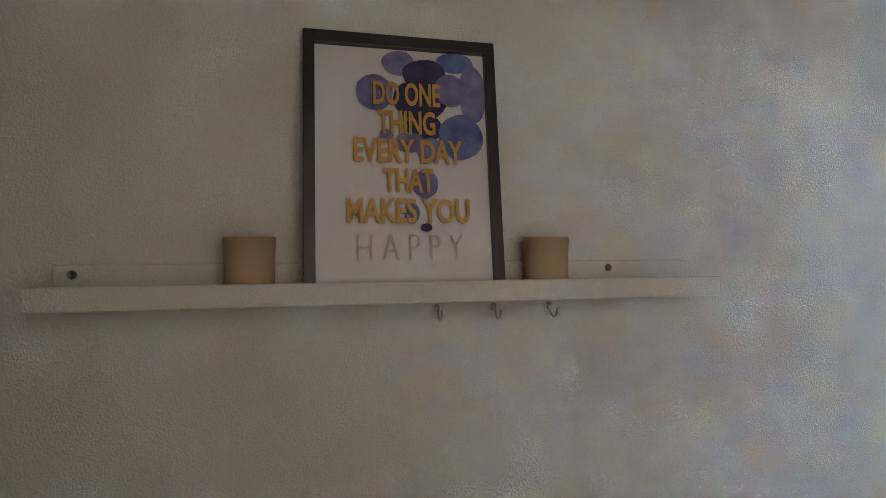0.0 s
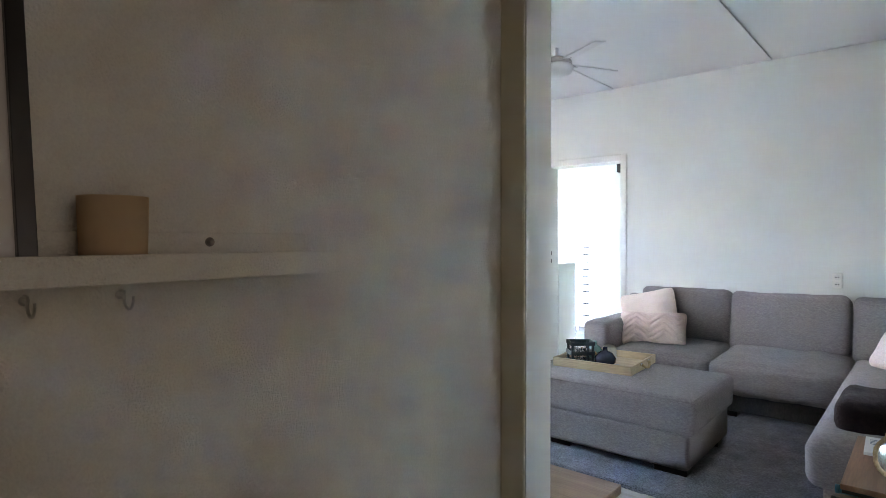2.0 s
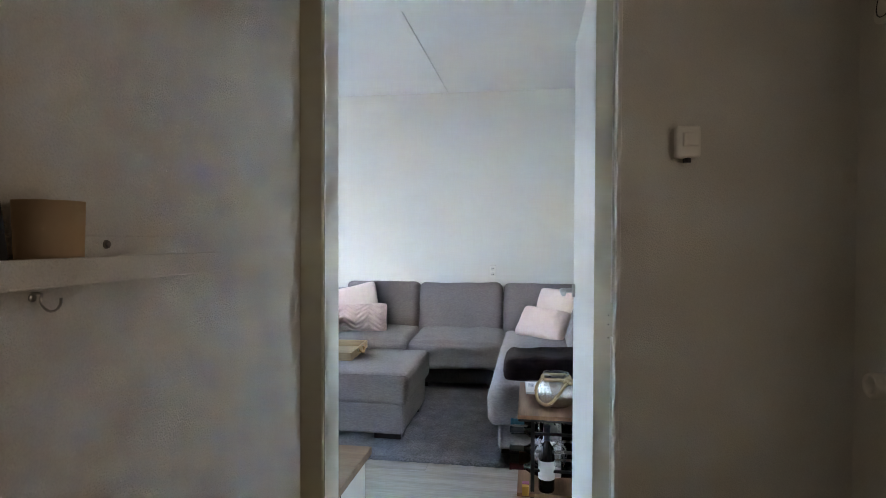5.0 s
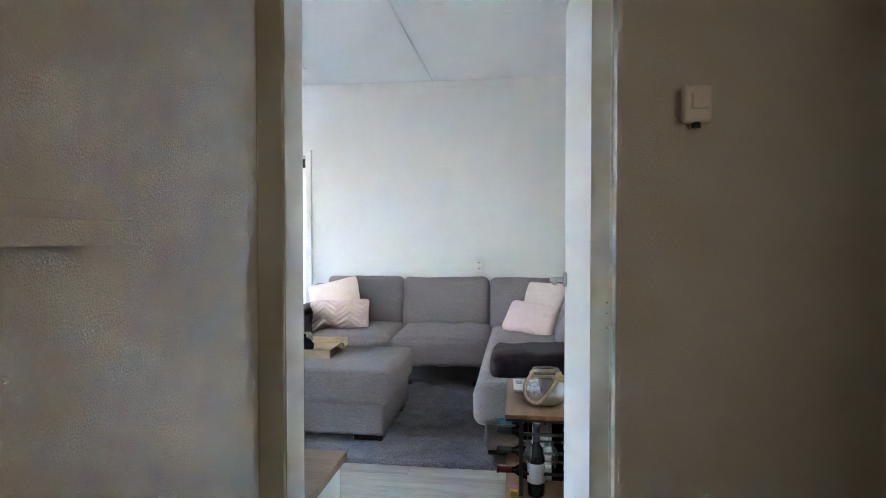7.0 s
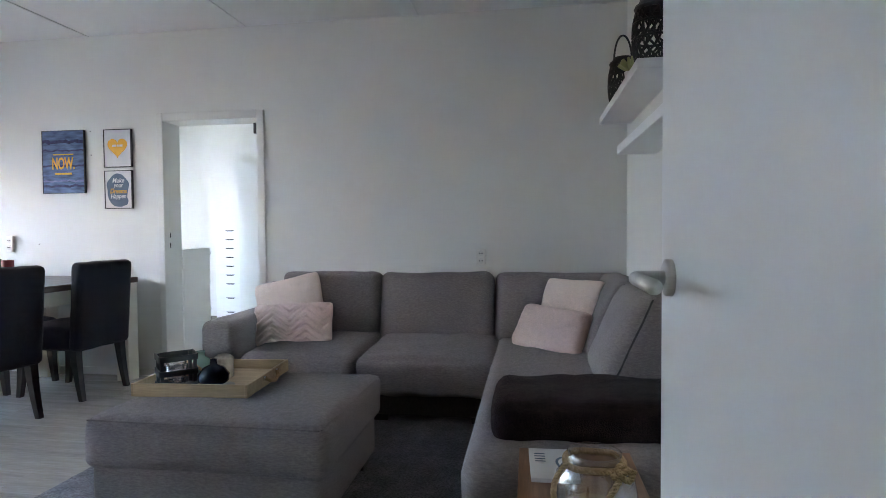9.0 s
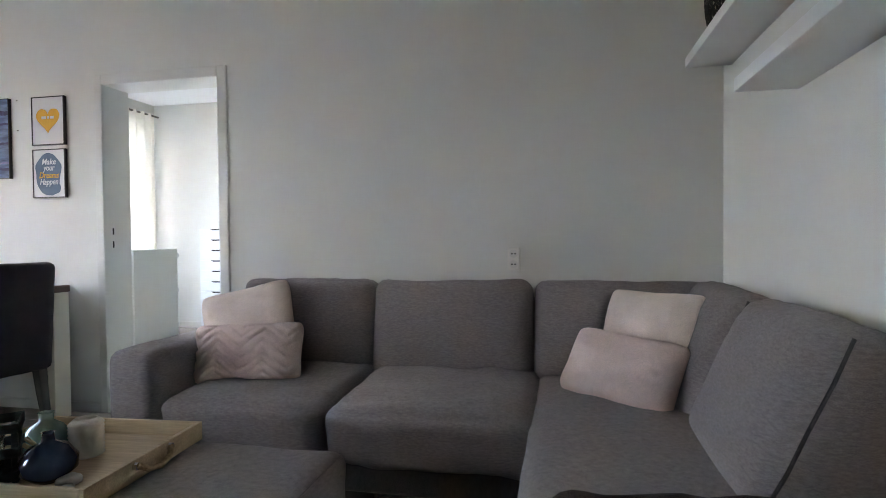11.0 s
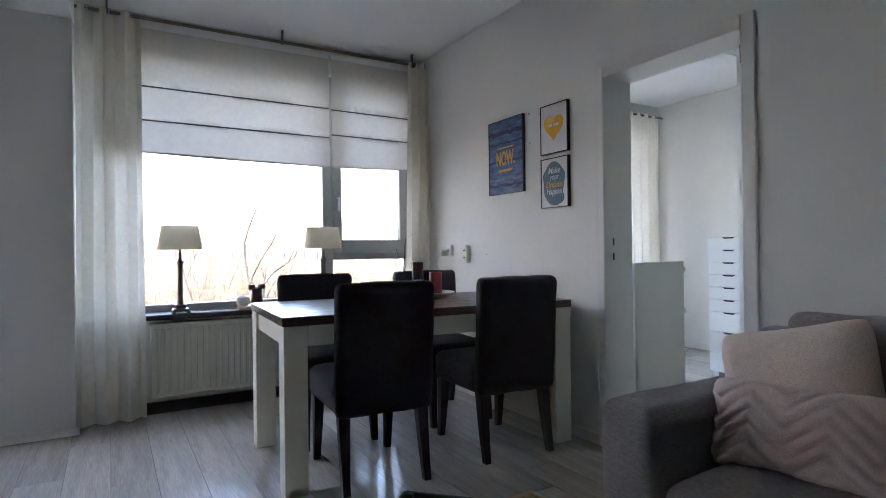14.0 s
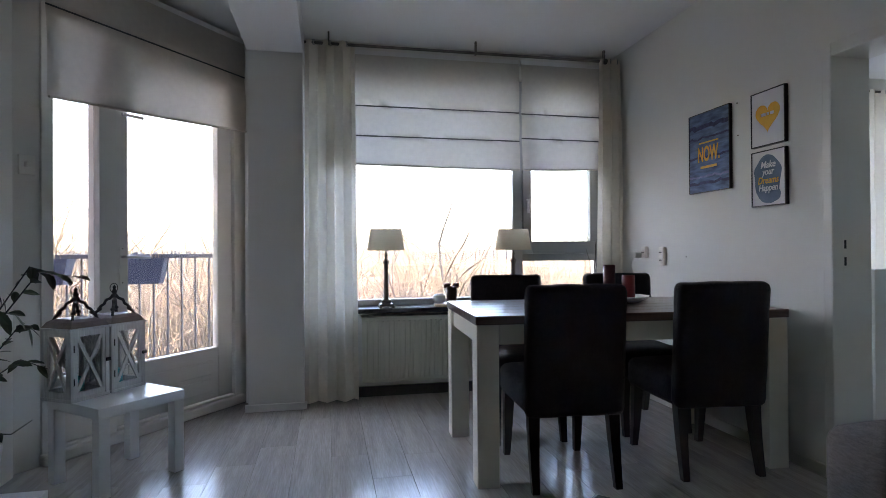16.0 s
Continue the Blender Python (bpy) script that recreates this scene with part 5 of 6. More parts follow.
plt = thing("candle_plate", "white plate with red candles on the dining table", "plate", pose(-3.25, -0.66, 0.788))
part("dish", lathe([(0, 0), (0.10, 0), (0.16, 0.03), (0.165, 0.036), (0.158, 0.036), (0.10, 0.008), (0, 0.008)], 32), WHITE, plt, smooth=True)
for x, y, r, h, c, label in ((0.0, -0.065, 0.034, 0.205, (0.10, 0.012, 0.015), "tall dark red pillar candle"), (0.02, 0.045, 0.037, 0.145, (0.28, 0.02, 0.02), "short red pillar candle")):
    cd = thing("pillar_candle", label, "candle", pose(-3.25 + x, -0.66 + y, 0.797), "candles on the table")
    part("wax", lathe([(0, 0), (r, 0), (r, h - 0.004), (r * 0.9, h), (r * 0.75, h - 0.008), (0, h - 0.012)], 24), mat("red_wax", c, None, 8, 0.45), cd, smooth=True)
    part("wick", tube([(0, 0, h - 0.012), (0.002, 0, h + 0.004)], 0.0015, 5), BLACK, cd)
solid("white_dish", lathe([(0, 0), (0.03, 0), (0.055, 0.03), (0.052, 0.03), (0, 0.006)], 24), WHITE, "small white dish beside the candles", "dish", pose(-3.24, -0.75, 0.812), smooth=True)
# twigs in a dark vase on the sill
tv = thing("twig_vase", "dark vase with thin bare twigs on the sill", "vase", pose(-4.46, -0.225, 0.673))
part("vase", lathe([(0, 0), (0.03, 0), (0.045, 0.05), (0.03, 0.12), (0.022, 0.15), (0.018, 0.15), (0, 0.02)], 20), INKGL, tv, smooth=True)
rnd = random.Random(3)
for k in range(6):
    a = rnd.random() * 6.28
    part("twig", tube([(0, 0, 0.03), (0.01 * math.cos(a), 0.01 * math.sin(a), 0.2), (0.03 * math.cos(a) + 0.01, 0.04 * math.sin(a), 0.35), (0.05 * math.cos(a), 0.06 * math.sin(a), 0.42 + 0.1 * rnd.random())], 0.0025, 5, taper=0.5), BLACKW, tv)


# ---- balcony corner ----
SA = math.degrees(math.atan2(DV.y, DV.x))
st = thing("side_table", "small square white lacquered side table", "table", pose(-3.270, -3.325, 0, 0, 0, -41))
part("top", box(-0.212, 0.212, -0.212, 0.212, 0.355, 0.403, 0.002), WHITE, st)
for sx in (-1, 1):
    for sy in (-1, 1):
        part("leg", box(sx * 0.184 - 0.026, sx * 0.184 + 0.026, sy * 0.184 - 0.026, sy * 0.184 + 0.026, 0.0, 0.355, 0.002), WHITE, st)
WASH = wood("whitewashed_wood", (0.66, 0.66, 0.65), (0.56, 0.55, 0.54), 2, 0.6)
ROOFM = wood("brown_lantern_roof", (0.26, 0.19, 0.16), (0.19, 0.14, 0.12), 0, 0.5)
TURQ = mat("turquoise_wax", (0.02, 0.42, 0.46), (0.02, 0.36, 0.40), 10, 0.5)


def lantern(m, label):
    """A wooden lantern with crossed bars on each side, a hipped roof and a cast crown. Front towards -y."""
    th = thing("wooden_lantern", label, "lantern", m, "white lanterns on the side table")
    w, h = 0.088, 0.30
    part("base", box(-w - 0.012, w + 0.012, -w - 0.012, w + 0.012, 0.0, 0.014, 0.002), WASH, th)
    for sx in (-1, 1):
        for sy in (-1, 1):
            part("corner_post", box(sx * w - 0.010, sx * w + 0.010, sy * w - 0.010, sy * w + 0.010, 0.014, h, 0.001), WASH, th)
    for k in range(4):
        r = pose(0, 0, 0, 0, 0, 90 * k)
        bm = box(-w + 0.010, w - 0.010, -w - 0.008, -w + 0.006, 0.014, 0.040, 0.001)
        box(-w + 0.010, w - 0.010, -w - 0.008, -w + 0.006, h - 0.026, h, 0.001, bm=bm)
        box(-w + 0.010, -w + 0.026, -w - 0.008, -w + 0.006, 0.040, h - 0.026, 0.001, bm=bm)
        box(w - 0.026, w - 0.010, -w - 0.008, -w + 0.006, 0.040, h - 0.026, 0.001, bm=bm)
        side = part("side_frame", moved(bm, r), WASH, th)
        L, ang = math.hypot(2 * w - 0.052, h - 0.066), math.degrees(math.atan2(h - 0.066, 2 * w - 0.052))
        for s in (-1, 1):
            part("cross_bar", moved(box(-L / 2, L / 2, -0.006 - 0.001 * s, 0.004, -0.008, 0.008, 0.001), r @ pose(0, -w, 0.157, 0, s * ang)), WASH, side)
        p = part("pane", moved(box(-w + 0.026, w - 0.026, -w + 0.004, -w + 0.0055, 0.040, h - 0.026), r), GLASS, side)
        p.visible_shadow = False
    part("eaves", box(-w - 0.016, w + 0.016, -w - 0.016, w + 0.016, h, h + 0.010, 0.002), WASH, th)
    bm = bmesh.new()
    rows = []
    for z, s in ((h + 0.010, w + 0.010), (h + 0.034, w * 0.93), (h + 0.046, w * 0.72), (h + 0.052, 0.02)):
        rows.append([bm.verts.new((dx * s, dy * s, z)) for dx, dy in ((-1, -1), (1, -1), (1, 1), (-1, 1))])
    for a, b in zip(rows, rows[1:]):
        for i in range(4):
            bm.faces.new((a[i], a[(i + 1) % 4], b[(i + 1) % 4], b[i]))
    bm.faces.new(rows[0])
    bm.faces.new(rows[-1])
    part("roof", bm, ROOFM, th)
    crown = part("crown", lathe([(0.0, h + 0.13), (0.008, h + 0.135), (0.013, h + 0.15), (0.006, h + 0.162), (0.009, h + 0.17), (0, h + 0.182)], 12), BLACK, th)
    for k in range(4):
        a = math.pi / 2 * k + math.pi / 4
        part("scroll", tube([(r_ * math.cos(a), r_ * math.sin(a), h + z) for r_, z in ((0.088, 0.040), (0.080, 0.058), (0.068, 0.064), (0.062, 0.082), (0.045, 0.092), (0.038, 0.110), (0.018, 0.118), (0.006, 0.134))], 0.0075, 6), BLACK, crown)
        part("boss", lathe([(0, -0.011), (0.010, -0.006), (0.012, 0), (0.010, 0.006), (0, 0.011)], 8), BLACK, crown, m=pose(0.066 * math.cos(a), 0.066 * math.sin(a), h + 0.070))
    part("ring", tube([(0.022 * math.cos(a), 0.004, h + 0.165 + 0.022 * math.sin(a)) for a in [2 * math.pi * i / 20 for i in range(21)]], 0.002, 5), BLACK, crown)
    part("latch", box(w - 0.010, w + 0.014, -w - 0.018, -w - 0.008, 0.15, 0.166, 0.003), BLACK, th)
    for z in (0.07, 0.21):
        part("hinge", box(-w + 0.004, -w + 0.010, -w - 0.011, -w - 0.007, z, z + 0.03), BLACK, th)
    part("candle", lathe([(0, 0.014), (0.035, 0.014), (0.035, 0.085), (0.03, 0.088), (0, 0.08)], 20), TURQ, th, smooth=True)


LA = 148
lantern(pose(-3.235, -3.495, 0.403, 0, 0, LA) @ Matrix.Diagonal((1, 1, 1.09, 1)), "whitewashed wooden lantern with crossed bars and brown roof")
lantern(pose(-3.410, -3.385, 0.403, 0, 0, LA) @ Matrix.Diagonal((1, 1, 1.09, 1)), "whitewashed wooden lantern with a turquoise candle inside")

bs = thing("thermostat", "white switch with a small knob beside the balcony door", "switch", BM @ pose(1.315, 0, 1.535))
part("plate", box(-0.04, 0.04, 0, 0.012, -0.05, 0.05, 0.004), PLASTIC, bs)
part("knob", box(-0.012, 0.018, 0.012, 0.04, -0.012, 0.015, 0.004), PLASTIC, bs)

# house plant on a low white stand
OLIVE = mat("dark_green_leaf", (0.035, 0.055, 0.028), (0.055, 0.075, 0.04), 12, 0.4)
plant = thing("house_plant", "leafy dark green house plant in a white pot", "plant", pose(-2.42, -3.55, 0.20))
part("pot", lathe([(0, 0), (0.09, 0), (0.11, 0.02), (0.135, 0.22), (0.128, 0.225), (0.12, 0.2), (0, 0.19)], 32), WHITE, plant, smooth=True)
part("soil", lathe([(0, 0.195), (0.121, 0.198), (0, 0.2)], 20), mat("potting_soil", (0.03, 0.02, 0.015), None, 60, 0.95), plant)
rnd = random.Random(8)
stem_bm, leaf_bm = bmesh.new(), bmesh.new()


def leaf_at(p, d, size, bm):
    d = d.normalized()
    side = d.cross(Vector((0, 0, 1)))
    side = side.normalized() if side.length > 0.01 else Vector((1, 0, 0))
    side = (Matrix.Rotation(rnd.uniform(-1, 1), 3, d) @ side)
    up = side.cross(d)
    rows = []
    for f, w in ((0, 0.05), (0.25, 0.8), (0.55, 1.0), (0.82, 0.6), (1.0, 0.05)):
        c = p + d * size * f - Vector((0, 0, 1)) * size * 0.25 * f * f
        rows.append([bm.verts.new(c - side * w * size * 0.22 + up * 0.05 * size * w), bm.verts.new(c), bm.verts.new(c + side * w * size * 0.22 + up * 0.05 * size * w)])
    for a, b in zip(rows, rows[1:]):
        for i in range(2):
            bm.faces.new((a[i], a[i + 1], b[i + 1], b[i]))


for k in range(15):
    a = 2.4 * k
    reach, top = 0.22 + 0.2 * rnd.random(), 0.35 + 0.45 * rnd.random()
    pts = [Vector((0.04 * math.cos(a), 0.04 * math.sin(a), 0.19)), Vector((0.4 * reach * math.cos(a), 0.4 * reach * math.sin(a), 0.19 + top * 0.7)),
           Vector((0.75 * reach * math.cos(a), 0.75 * reach * math.sin(a), 0.19 + top * 0.95)), Vector((reach * math.cos(a + 0.2), reach * math.sin(a + 0.2), 0.19 + top * 0.92))]
    if k == 6:
        pts = [Vector((0, 0, 0.2)), Vector((-0.15, 0.02, 0.42)), Vector((-0.33, 0.05, 0.47)), Vector((-0.50, 0.07, 0.40))]
    if k == 9:
        pts = [Vector((0, 0, 0.2)), Vector((-0.14, 0.03, 0.24)), Vector((-0.26, 0.05, 0.20)), Vector((-0.37, 0.07, 0.22))]
    tube(pts, 0.004, 5, stem_bm, 0.4)
    for i in range(3):
        for n_ in range(5):
            f = n_ / 5
            p = pts[i].lerp(pts[i + 1], f)
            if p.z > 0.22 and (i or n_ > 2):
                d = (pts[i + 1] - pts[i]).normalized() + Vector((rnd.uniform(-1, 1), rnd.uniform(-1, 1), rnd.uniform(-0.9, 0.5)))
                leaf_at(p, d, 0.048 + 0.022 * rnd.random(), leaf_bm)
part("stems", stem_bm, BLACKW, plant)
tagged(part("foliage", leaf_bm, OLIVE, plant), kind="stuff")
ps = thing("plant_stand", "low white square plant stand", "stand", pose(-2.42, -3.55, 0))
part("top", box(-0.20, 0.20, -0.20, 0.20, 0.16, 0.20, 0.002), WHITE, ps)
for sx in (-1, 1):
    for sy in (-1, 1):
        part("leg", box(sx * 0.18 - 0.02, sx * 0.18 + 0.02, sy * 0.18 - 0.02, sy * 0.18 + 0.02, 0, 0.16, 0.002), WHITE, ps)

# ---- next room ----
pa, pb = Vector((-2.480, 0.225, 0)), Vector((-2.577, 0.778, 0))
hd_ = thing("half_door", "white half-height door leaf standing open in the next room", "door", Matrix.Translation(pa) @ pose(0, 0, 0, 0, 0, math.degrees(math.atan2(pb.y - pa.y, pb.x - pa.x))))
L_ = (pb - pa).length
part("leaf", box(0, L_, -0.018, 0.018, 0.015, 0.985, 0.003), TRIM, hd_)
for z in (0.17, 0.41, 0.66, 0.92):
    part("hinge", box(L_ - 0.004, L_ + 0.014, -0.022, -0.006, z, z + 0.03, 0.003), WHITE, hd_)

du = thing("drawer_unit", "tall white drawer unit with nine curved grips", "drawers")
part("body", box(-3.18, -2.82, 1.94, 2.47, 0.06, 1.15, 0.003), WHITE, du)
for i, (z0, z1) in enumerate([(1.15 - 0.10 * (k + 1), 1.15 - 0.10 * k) for k in range(6)] + [(0.39, 0.55), (0.23, 0.39), (0.07, 0.23)]):
    d_ = part("drawer", box(-3.175, -2.825, 1.925, 1.94, z0 + 0.002, z1 - 0.002, 0.001), WHITE, du)
    part("grip", moved(disc([(-0.055, 0), (0.055, 0), (0.035, -0.012), (-0.035, -0.012)], 0.004), Matrix.Translation((-3.00, 1.922, z1 - 0.002))), BLACK, d_)
for x in (-3.15, -2.85):
    for y in (1.97, 2.44):
        part("foot", box(x - 0.015, x + 0.015, y - 0.015, y + 0.015, 0, 0.06), WHITE, du)
wb = thing("wooden_sign", "small upright wooden block sign on the drawer unit", "sign", pose(-2.875, 2.05, 1.15))
part("board", box(-0.045, 0.045, -0.012, 0.012, 0, 0.26, 0.002), OAK, wb)
for k in range(3):
    part("bar", box(-0.03, 0.03, -0.0135, -0.012, 0.04 + 0.075 * k, 0.065 + 0.075 * k), ORANGE, wb)
dv = thing("door_closer", "small black device under the head of the door frame", "door closer", pose(-1.745, 0.20, 1.985))
part("case", box(-0.055, 0.055, -0.035, 0.035, -0.085, 0.0, 0.004), BLACK, dv)
part("dial", moved(lathe([(0, 0), (0.012, 0), (0.012, 0.004), (0, 0.004)], 12), pose(0.02, -0.035, -0.045, 90)), PLASTIC, dv)
sp = thing("strike_plate", "steel strike plate with two slots in the door jamb", "strike plate", pose(-2.4548, 0.054, 1.07))
part("plate", box(0, 0.0015, -0.012, 0.012, -0.09, 0.09), TRIM, sp)
for z in (-0.045, 0.035):
    part("slot", box(0.0013, 0.0022, -0.006, 0.006, z - 0.02, z + 0.02), BLACK, sp)

# skirting boards and pipes
bm = box(-4.30, -2.507, -0.012, 0.0, 0.0, 0.06, 0.003)
box(-1.62, 1.0, -0.012, 0.0, 0.0, 0.06, 0.003, bm=bm)
structure("baseboard_north", bm, TRIM, "low white skirting board")
structure("baseboard_west", box(WX, WX + 0.03, WY0 - 0.02, -0.02, 0.0, 0.075, 0.003), STONE, "dark skirting under the radiator")
structure("baseboard_bedroom", box(-4.55, -0.4, 3.038, 3.05, 0.0, 0.07, 0.003), TRIM, "white skirting in the next room")
structure("baseboard_south", box(-3.0, -0.30, -3.82, -3.808, 0.0, 0.06, 0.003), TRIM, "low white skirting board by the door")
structure("pillar_plinth", box(-4.30, -4.278, -2.87, -2.46, 0.0, 0.05, 0.003), WALL, "small plinth at the foot of the pillar")
# ---- outside: balcony ----
CONC = mat("balcony_concrete", (0.30, 0.29, 0.27), (0.24, 0.23, 0.22), 6, 0.85, bump=0.3)
structure("balcony_floor", box(-6.1, WX - 0.28, -7.5, -2.45, -0.30, -0.10), CONC, "grey concrete balcony floor")
# added out of view: blocks the sun from balcony door and planters
structure("wall_outside", box(-4.83, -0.45, -16.0, -4.9, -9.5, 6.0), mat("sun_block_brick", (0.26, 0.13, 0.09), (0.20, 0.10, 0.07), 12, 0.9, bump=0.5), "unseen brick block added to keep the sun off the balcony")
structure("balcony_floor_inner", box(WX - 0.29, -2.9, -4.6, -3.02, -0.30, -0.11), CONC, "concrete slab outside the balcony door")
RAILM = mat("dark_painted_rail", (0.06, 0.065, 0.075), (0.05, 0.052, 0.06), 20, 0.5)
rl = thing("balcony_railing", "dark painted steel balcony railing with upright bars", "railing")
part("hand_rail", box(-6.03, -5.97, -7.5, -2.5, 1.045, 1.085, 0.004), RAILM, rl)
part("bottom_rail", box(-6.015, -5.985, -7.5, -2.5, -0.02, 0.01, 0.002), RAILM, rl)
bar = mesh_from("bar", box(-0.008, 0.008, -0.008, 0.008, 0.01, 1.045), RAILM)
for i in range(34):
    ob = new("bar", bar)
    ob.location = (-6.0, -6.6 + i * 0.122, 0)
    ob.parent = rl
part("post", box(-6.02, -5.98, -2.54, -2.50, -0.10, 1.045), RAILM, rl)
part("post", box(-6.02, -5.98, -7.5, -7.46, -0.10, 1.045), RAILM, rl)
PLANTER = mat("blue_grey_plastic", (0.020, 0.030, 0.058), (0.016, 0.024, 0.048), 6, 0.5)
for y in (-4.06, -4.86):
    pl = thing("rail_planter", "blue-grey plastic planter hung on the railing with dry stalks", "planter", pose(-5.93, y, 0.81), "planters on the railing")
    bm = bmesh.new()
    rows = [[bm.verts.new((dx * a, dy * b, z)) for dx, dy in ((-1, -1), (1, -1), (1, 1), (-1, 1))] for z, a, b in ((0, 0.065, 0.23), (0.20, 0.085, 0.27), (0.235, 0.095, 0.28), (0.235, 0.08, 0.265), (0.17, 0.075, 0.255))]
    for a, b in zip(rows, rows[1:]):
        for i in range(4):
            bm.faces.new((a[i], a[(i + 1) % 4], b[(i + 1) % 4], b[i]))
    bm.faces.new(rows[0])
    bm.faces.new(rows[-1])
    part("trough", bm, PLANTER, pl)
    part("hanger", box(-0.12, -0.03, -0.02, 0.02, 0.22, 0.29, 0.002), RAILM, pl)
    bm = bmesh.new()
    for k in range(40):
        x_, y_ = rnd.uniform(-0.06, 0.06), rnd.uniform(-0.23, 0.23)
        tube([(x_, y_, 0.16), (x_ + rnd.uniform(-0.04, 0.04), y_ + rnd.uniform(-0.05, 0.05), 0.24 + 0.06 * rnd.random())], 0.002, 4, bm)
    tagged(part("dry_stalks", bm, ROPE, pl), kind="stuff")

# ---- outside: ground, trees, houses ----
GZ = -9.5
EARTH = mat("winter_grass_and_leaves", (0.052, 0.050, 0.034), (0.072, 0.062, 0.046), 0.25, 0.95, fine=0.3, bscale=4)
bm = bmesh.new()
n = 40
vs = [[bm.verts.new((-620 + 630 * i / n, -320 + 640 * j / n, GZ + (0.5 * noise.noise((i * 0.7, j * 0.7, 0)) if i < n - 4 else 0))) for i in range(n + 1)] for j in range(n + 1)]
for a, b in zip(vs, vs[1:]):
    for i in range(n):
        bm.faces.new((a[i], a[i + 1], b[i + 1], b[i]))
structure("ground", bm, EARTH, "winter grass and fallen leaves far below")
structure("path", box(-15.2, -12.6, -60, 40, GZ + 0.5, GZ + 0.62), mat("grey_asphalt", (0.16, 0.16, 0.17), (0.13, 0.13, 0.14), 2, 0.9), "grey asphalt path between the trees")

BARK = mat("grey_brown_bark", (0.09, 0.074, 0.056), (0.14, 0.118, 0.09), 6, 0.9, bump=0.4, stretch=(3, 3, 0.6))
TWIG = mat("tan_winter_twigs", (0.046, 0.039, 0.031), (0.078, 0.066, 0.052), 3, 0.9)


def twiglet(bm, pts, r0, r1, seg):
    tube(pts, r0, seg, bm, r1 / r0)


def bare_tree(seed, height, label):
    """A leafless tree: tapered trunk, limbs that fork, and many fine twigs."""
    rn = random.Random(seed)
    th = thing("bare_tree", label, "tree", None, "bare trees outside")
    trunk, crown = bmesh.new(), bmesh.new()

    def grow(p, d, length, r, depth):
        pts = [p]
        for k in range(3):
            d = (d + Vector((rn.uniform(-1, 1), rn.uniform(-1, 1), rn.uniform(-0.25, 0.6))) * (0.16 + 0.05 * depth)).normalized()
            pts.append(pts[-1] + d * length / 3)
        twiglet(trunk if depth < 2 else crown, pts, r, r * 0.62, 7 if depth == 0 else 5 if depth < 2 else 3)
        if depth >= 4:
            return
        kids = (5, 4, 4, 3)[depth]
        for k in range(kids):
            f = 0.35 + 0.65 * (k + rn.random() * 0.7) / kids
            i = min(2, int(f * 3))
            q = pts[i].lerp(pts[i + 1], min(1.0, f * 3 - i))
            a = rn.random() * 6.283
            out = Vector((math.cos(a), math.sin(a), rn.uniform(0.1, 0.9)))
            grow(q, (d * 0.75 + out * 0.85).normalized(), length * rn.uniform(0.50, 0.72), max(0.006, r * 0.46), depth + 1)
        grow(pts[-1], d, length * 0.68, max(0.006, r * 0.6), depth + 1)
    grow(Vector((0, 0, -0.3)), Vector((0.05, 0.03, 1)).normalized(), height * 0.42, height * 0.016, 0)
    part("trunk", trunk, BARK, th)
    tagged(part("crown", crown, TWIG, th), kind="stuff")
    return th


kinds = [bare_tree(40 + k, h, "leafless tree with fine tan twigs") for k, h in enumerate((10.5, 9.0, 12.0, 8.0))]
rn = random.Random(77)
for k, t_ in enumerate(kinds):
    t_.matrix_basis = pose((-9.5, -12.0, -17.0, -20.0)[k], (-5.0, -2.6, -9.5, -4.0)[k], GZ + 0.2, 0, 0, 50 * k)
spots = []
for k in range(64):
    far = 10 + 46 * (k / 64) ** 1.3
    ang = rn.uniform(-0.62, 0.62)
    spots.append((-4.5 - far * math.cos(ang), -2.5 + far * math.sin(ang) - 0.12 * far, far))
for k, (x, y, far) in enumerate(spots):
    o = copy_thing(kinds[k % 4], pose(x, y, GZ + 0.2, 0, 0, rn.uniform(0, 360)))
    s_ = rn.uniform(0.86, 1.16)
    o.scale = (s_ * 1.1, s_ * 1.1, s_)

# undergrowth and far woods, too many to count
bm = bmesh.new()
for k in range(2600):
    x, y = -9 - 30 * rn.random() ** 1.5, rn.uniform(-32, 14)
    z = GZ + 0.3
    a = rn.random() * 6.283
    d = Vector((math.cos(a) * 0.6, math.sin(a) * 0.6, 1))
    p = Vector((x, y, z))
    h_ = rn.uniform(1.2, 4.2)
    q = p + d * h_ * 0.5
    twiglet(bm, [p, q, q + Vector((d.x * 1.2, d.y * 1.2, 0.5)) * h_ * 0.5], 0.013, 0.004, 3)
tagged(solid("undergrowth", bm, TWIG, "tangle of bare tan shrubs under the trees", "shrubs"), kind="stuff")
bm = bmesh.new()
for k in range(24000):
    a, r_ = rn.uniform(-0.95, 0.55), rn.uniform(7, 38)
    z = GZ + rn.uniform(2.0, 9.2 + 1.6 * noise.noise((a * 6, r_ * 0.2, 0)))
    p = Vector((-4.8 - r_ * math.cos(a), -2.9 + r_ * math.sin(a), z))
    h_ = rn.uniform(0.5, 1.5)
    d = Vector((rn.uniform(-1, 1), rn.uniform(-1, 1), rn.uniform(0.1, 1.0)))
    q = p + d * h_ * 0.5
    twiglet(bm, [p, q, q + (d + Vector((rn.uniform(-0.7, 0.7), rn.uniform(-0.7, 0.7), 0.2))) * h_ * 0.5], 0.009, 0.004, 3)
tagged(solid("fine_twigs", bm, TWIG, "thicket of thin tan winter twigs", "shrubs"), kind="stuff")
FARW = mat("hazy_winter_wood", (0.062, 0.056, 0.046), (0.045, 0.040, 0.034), 0.15, 1.0, fine=0.3, bscale=2)
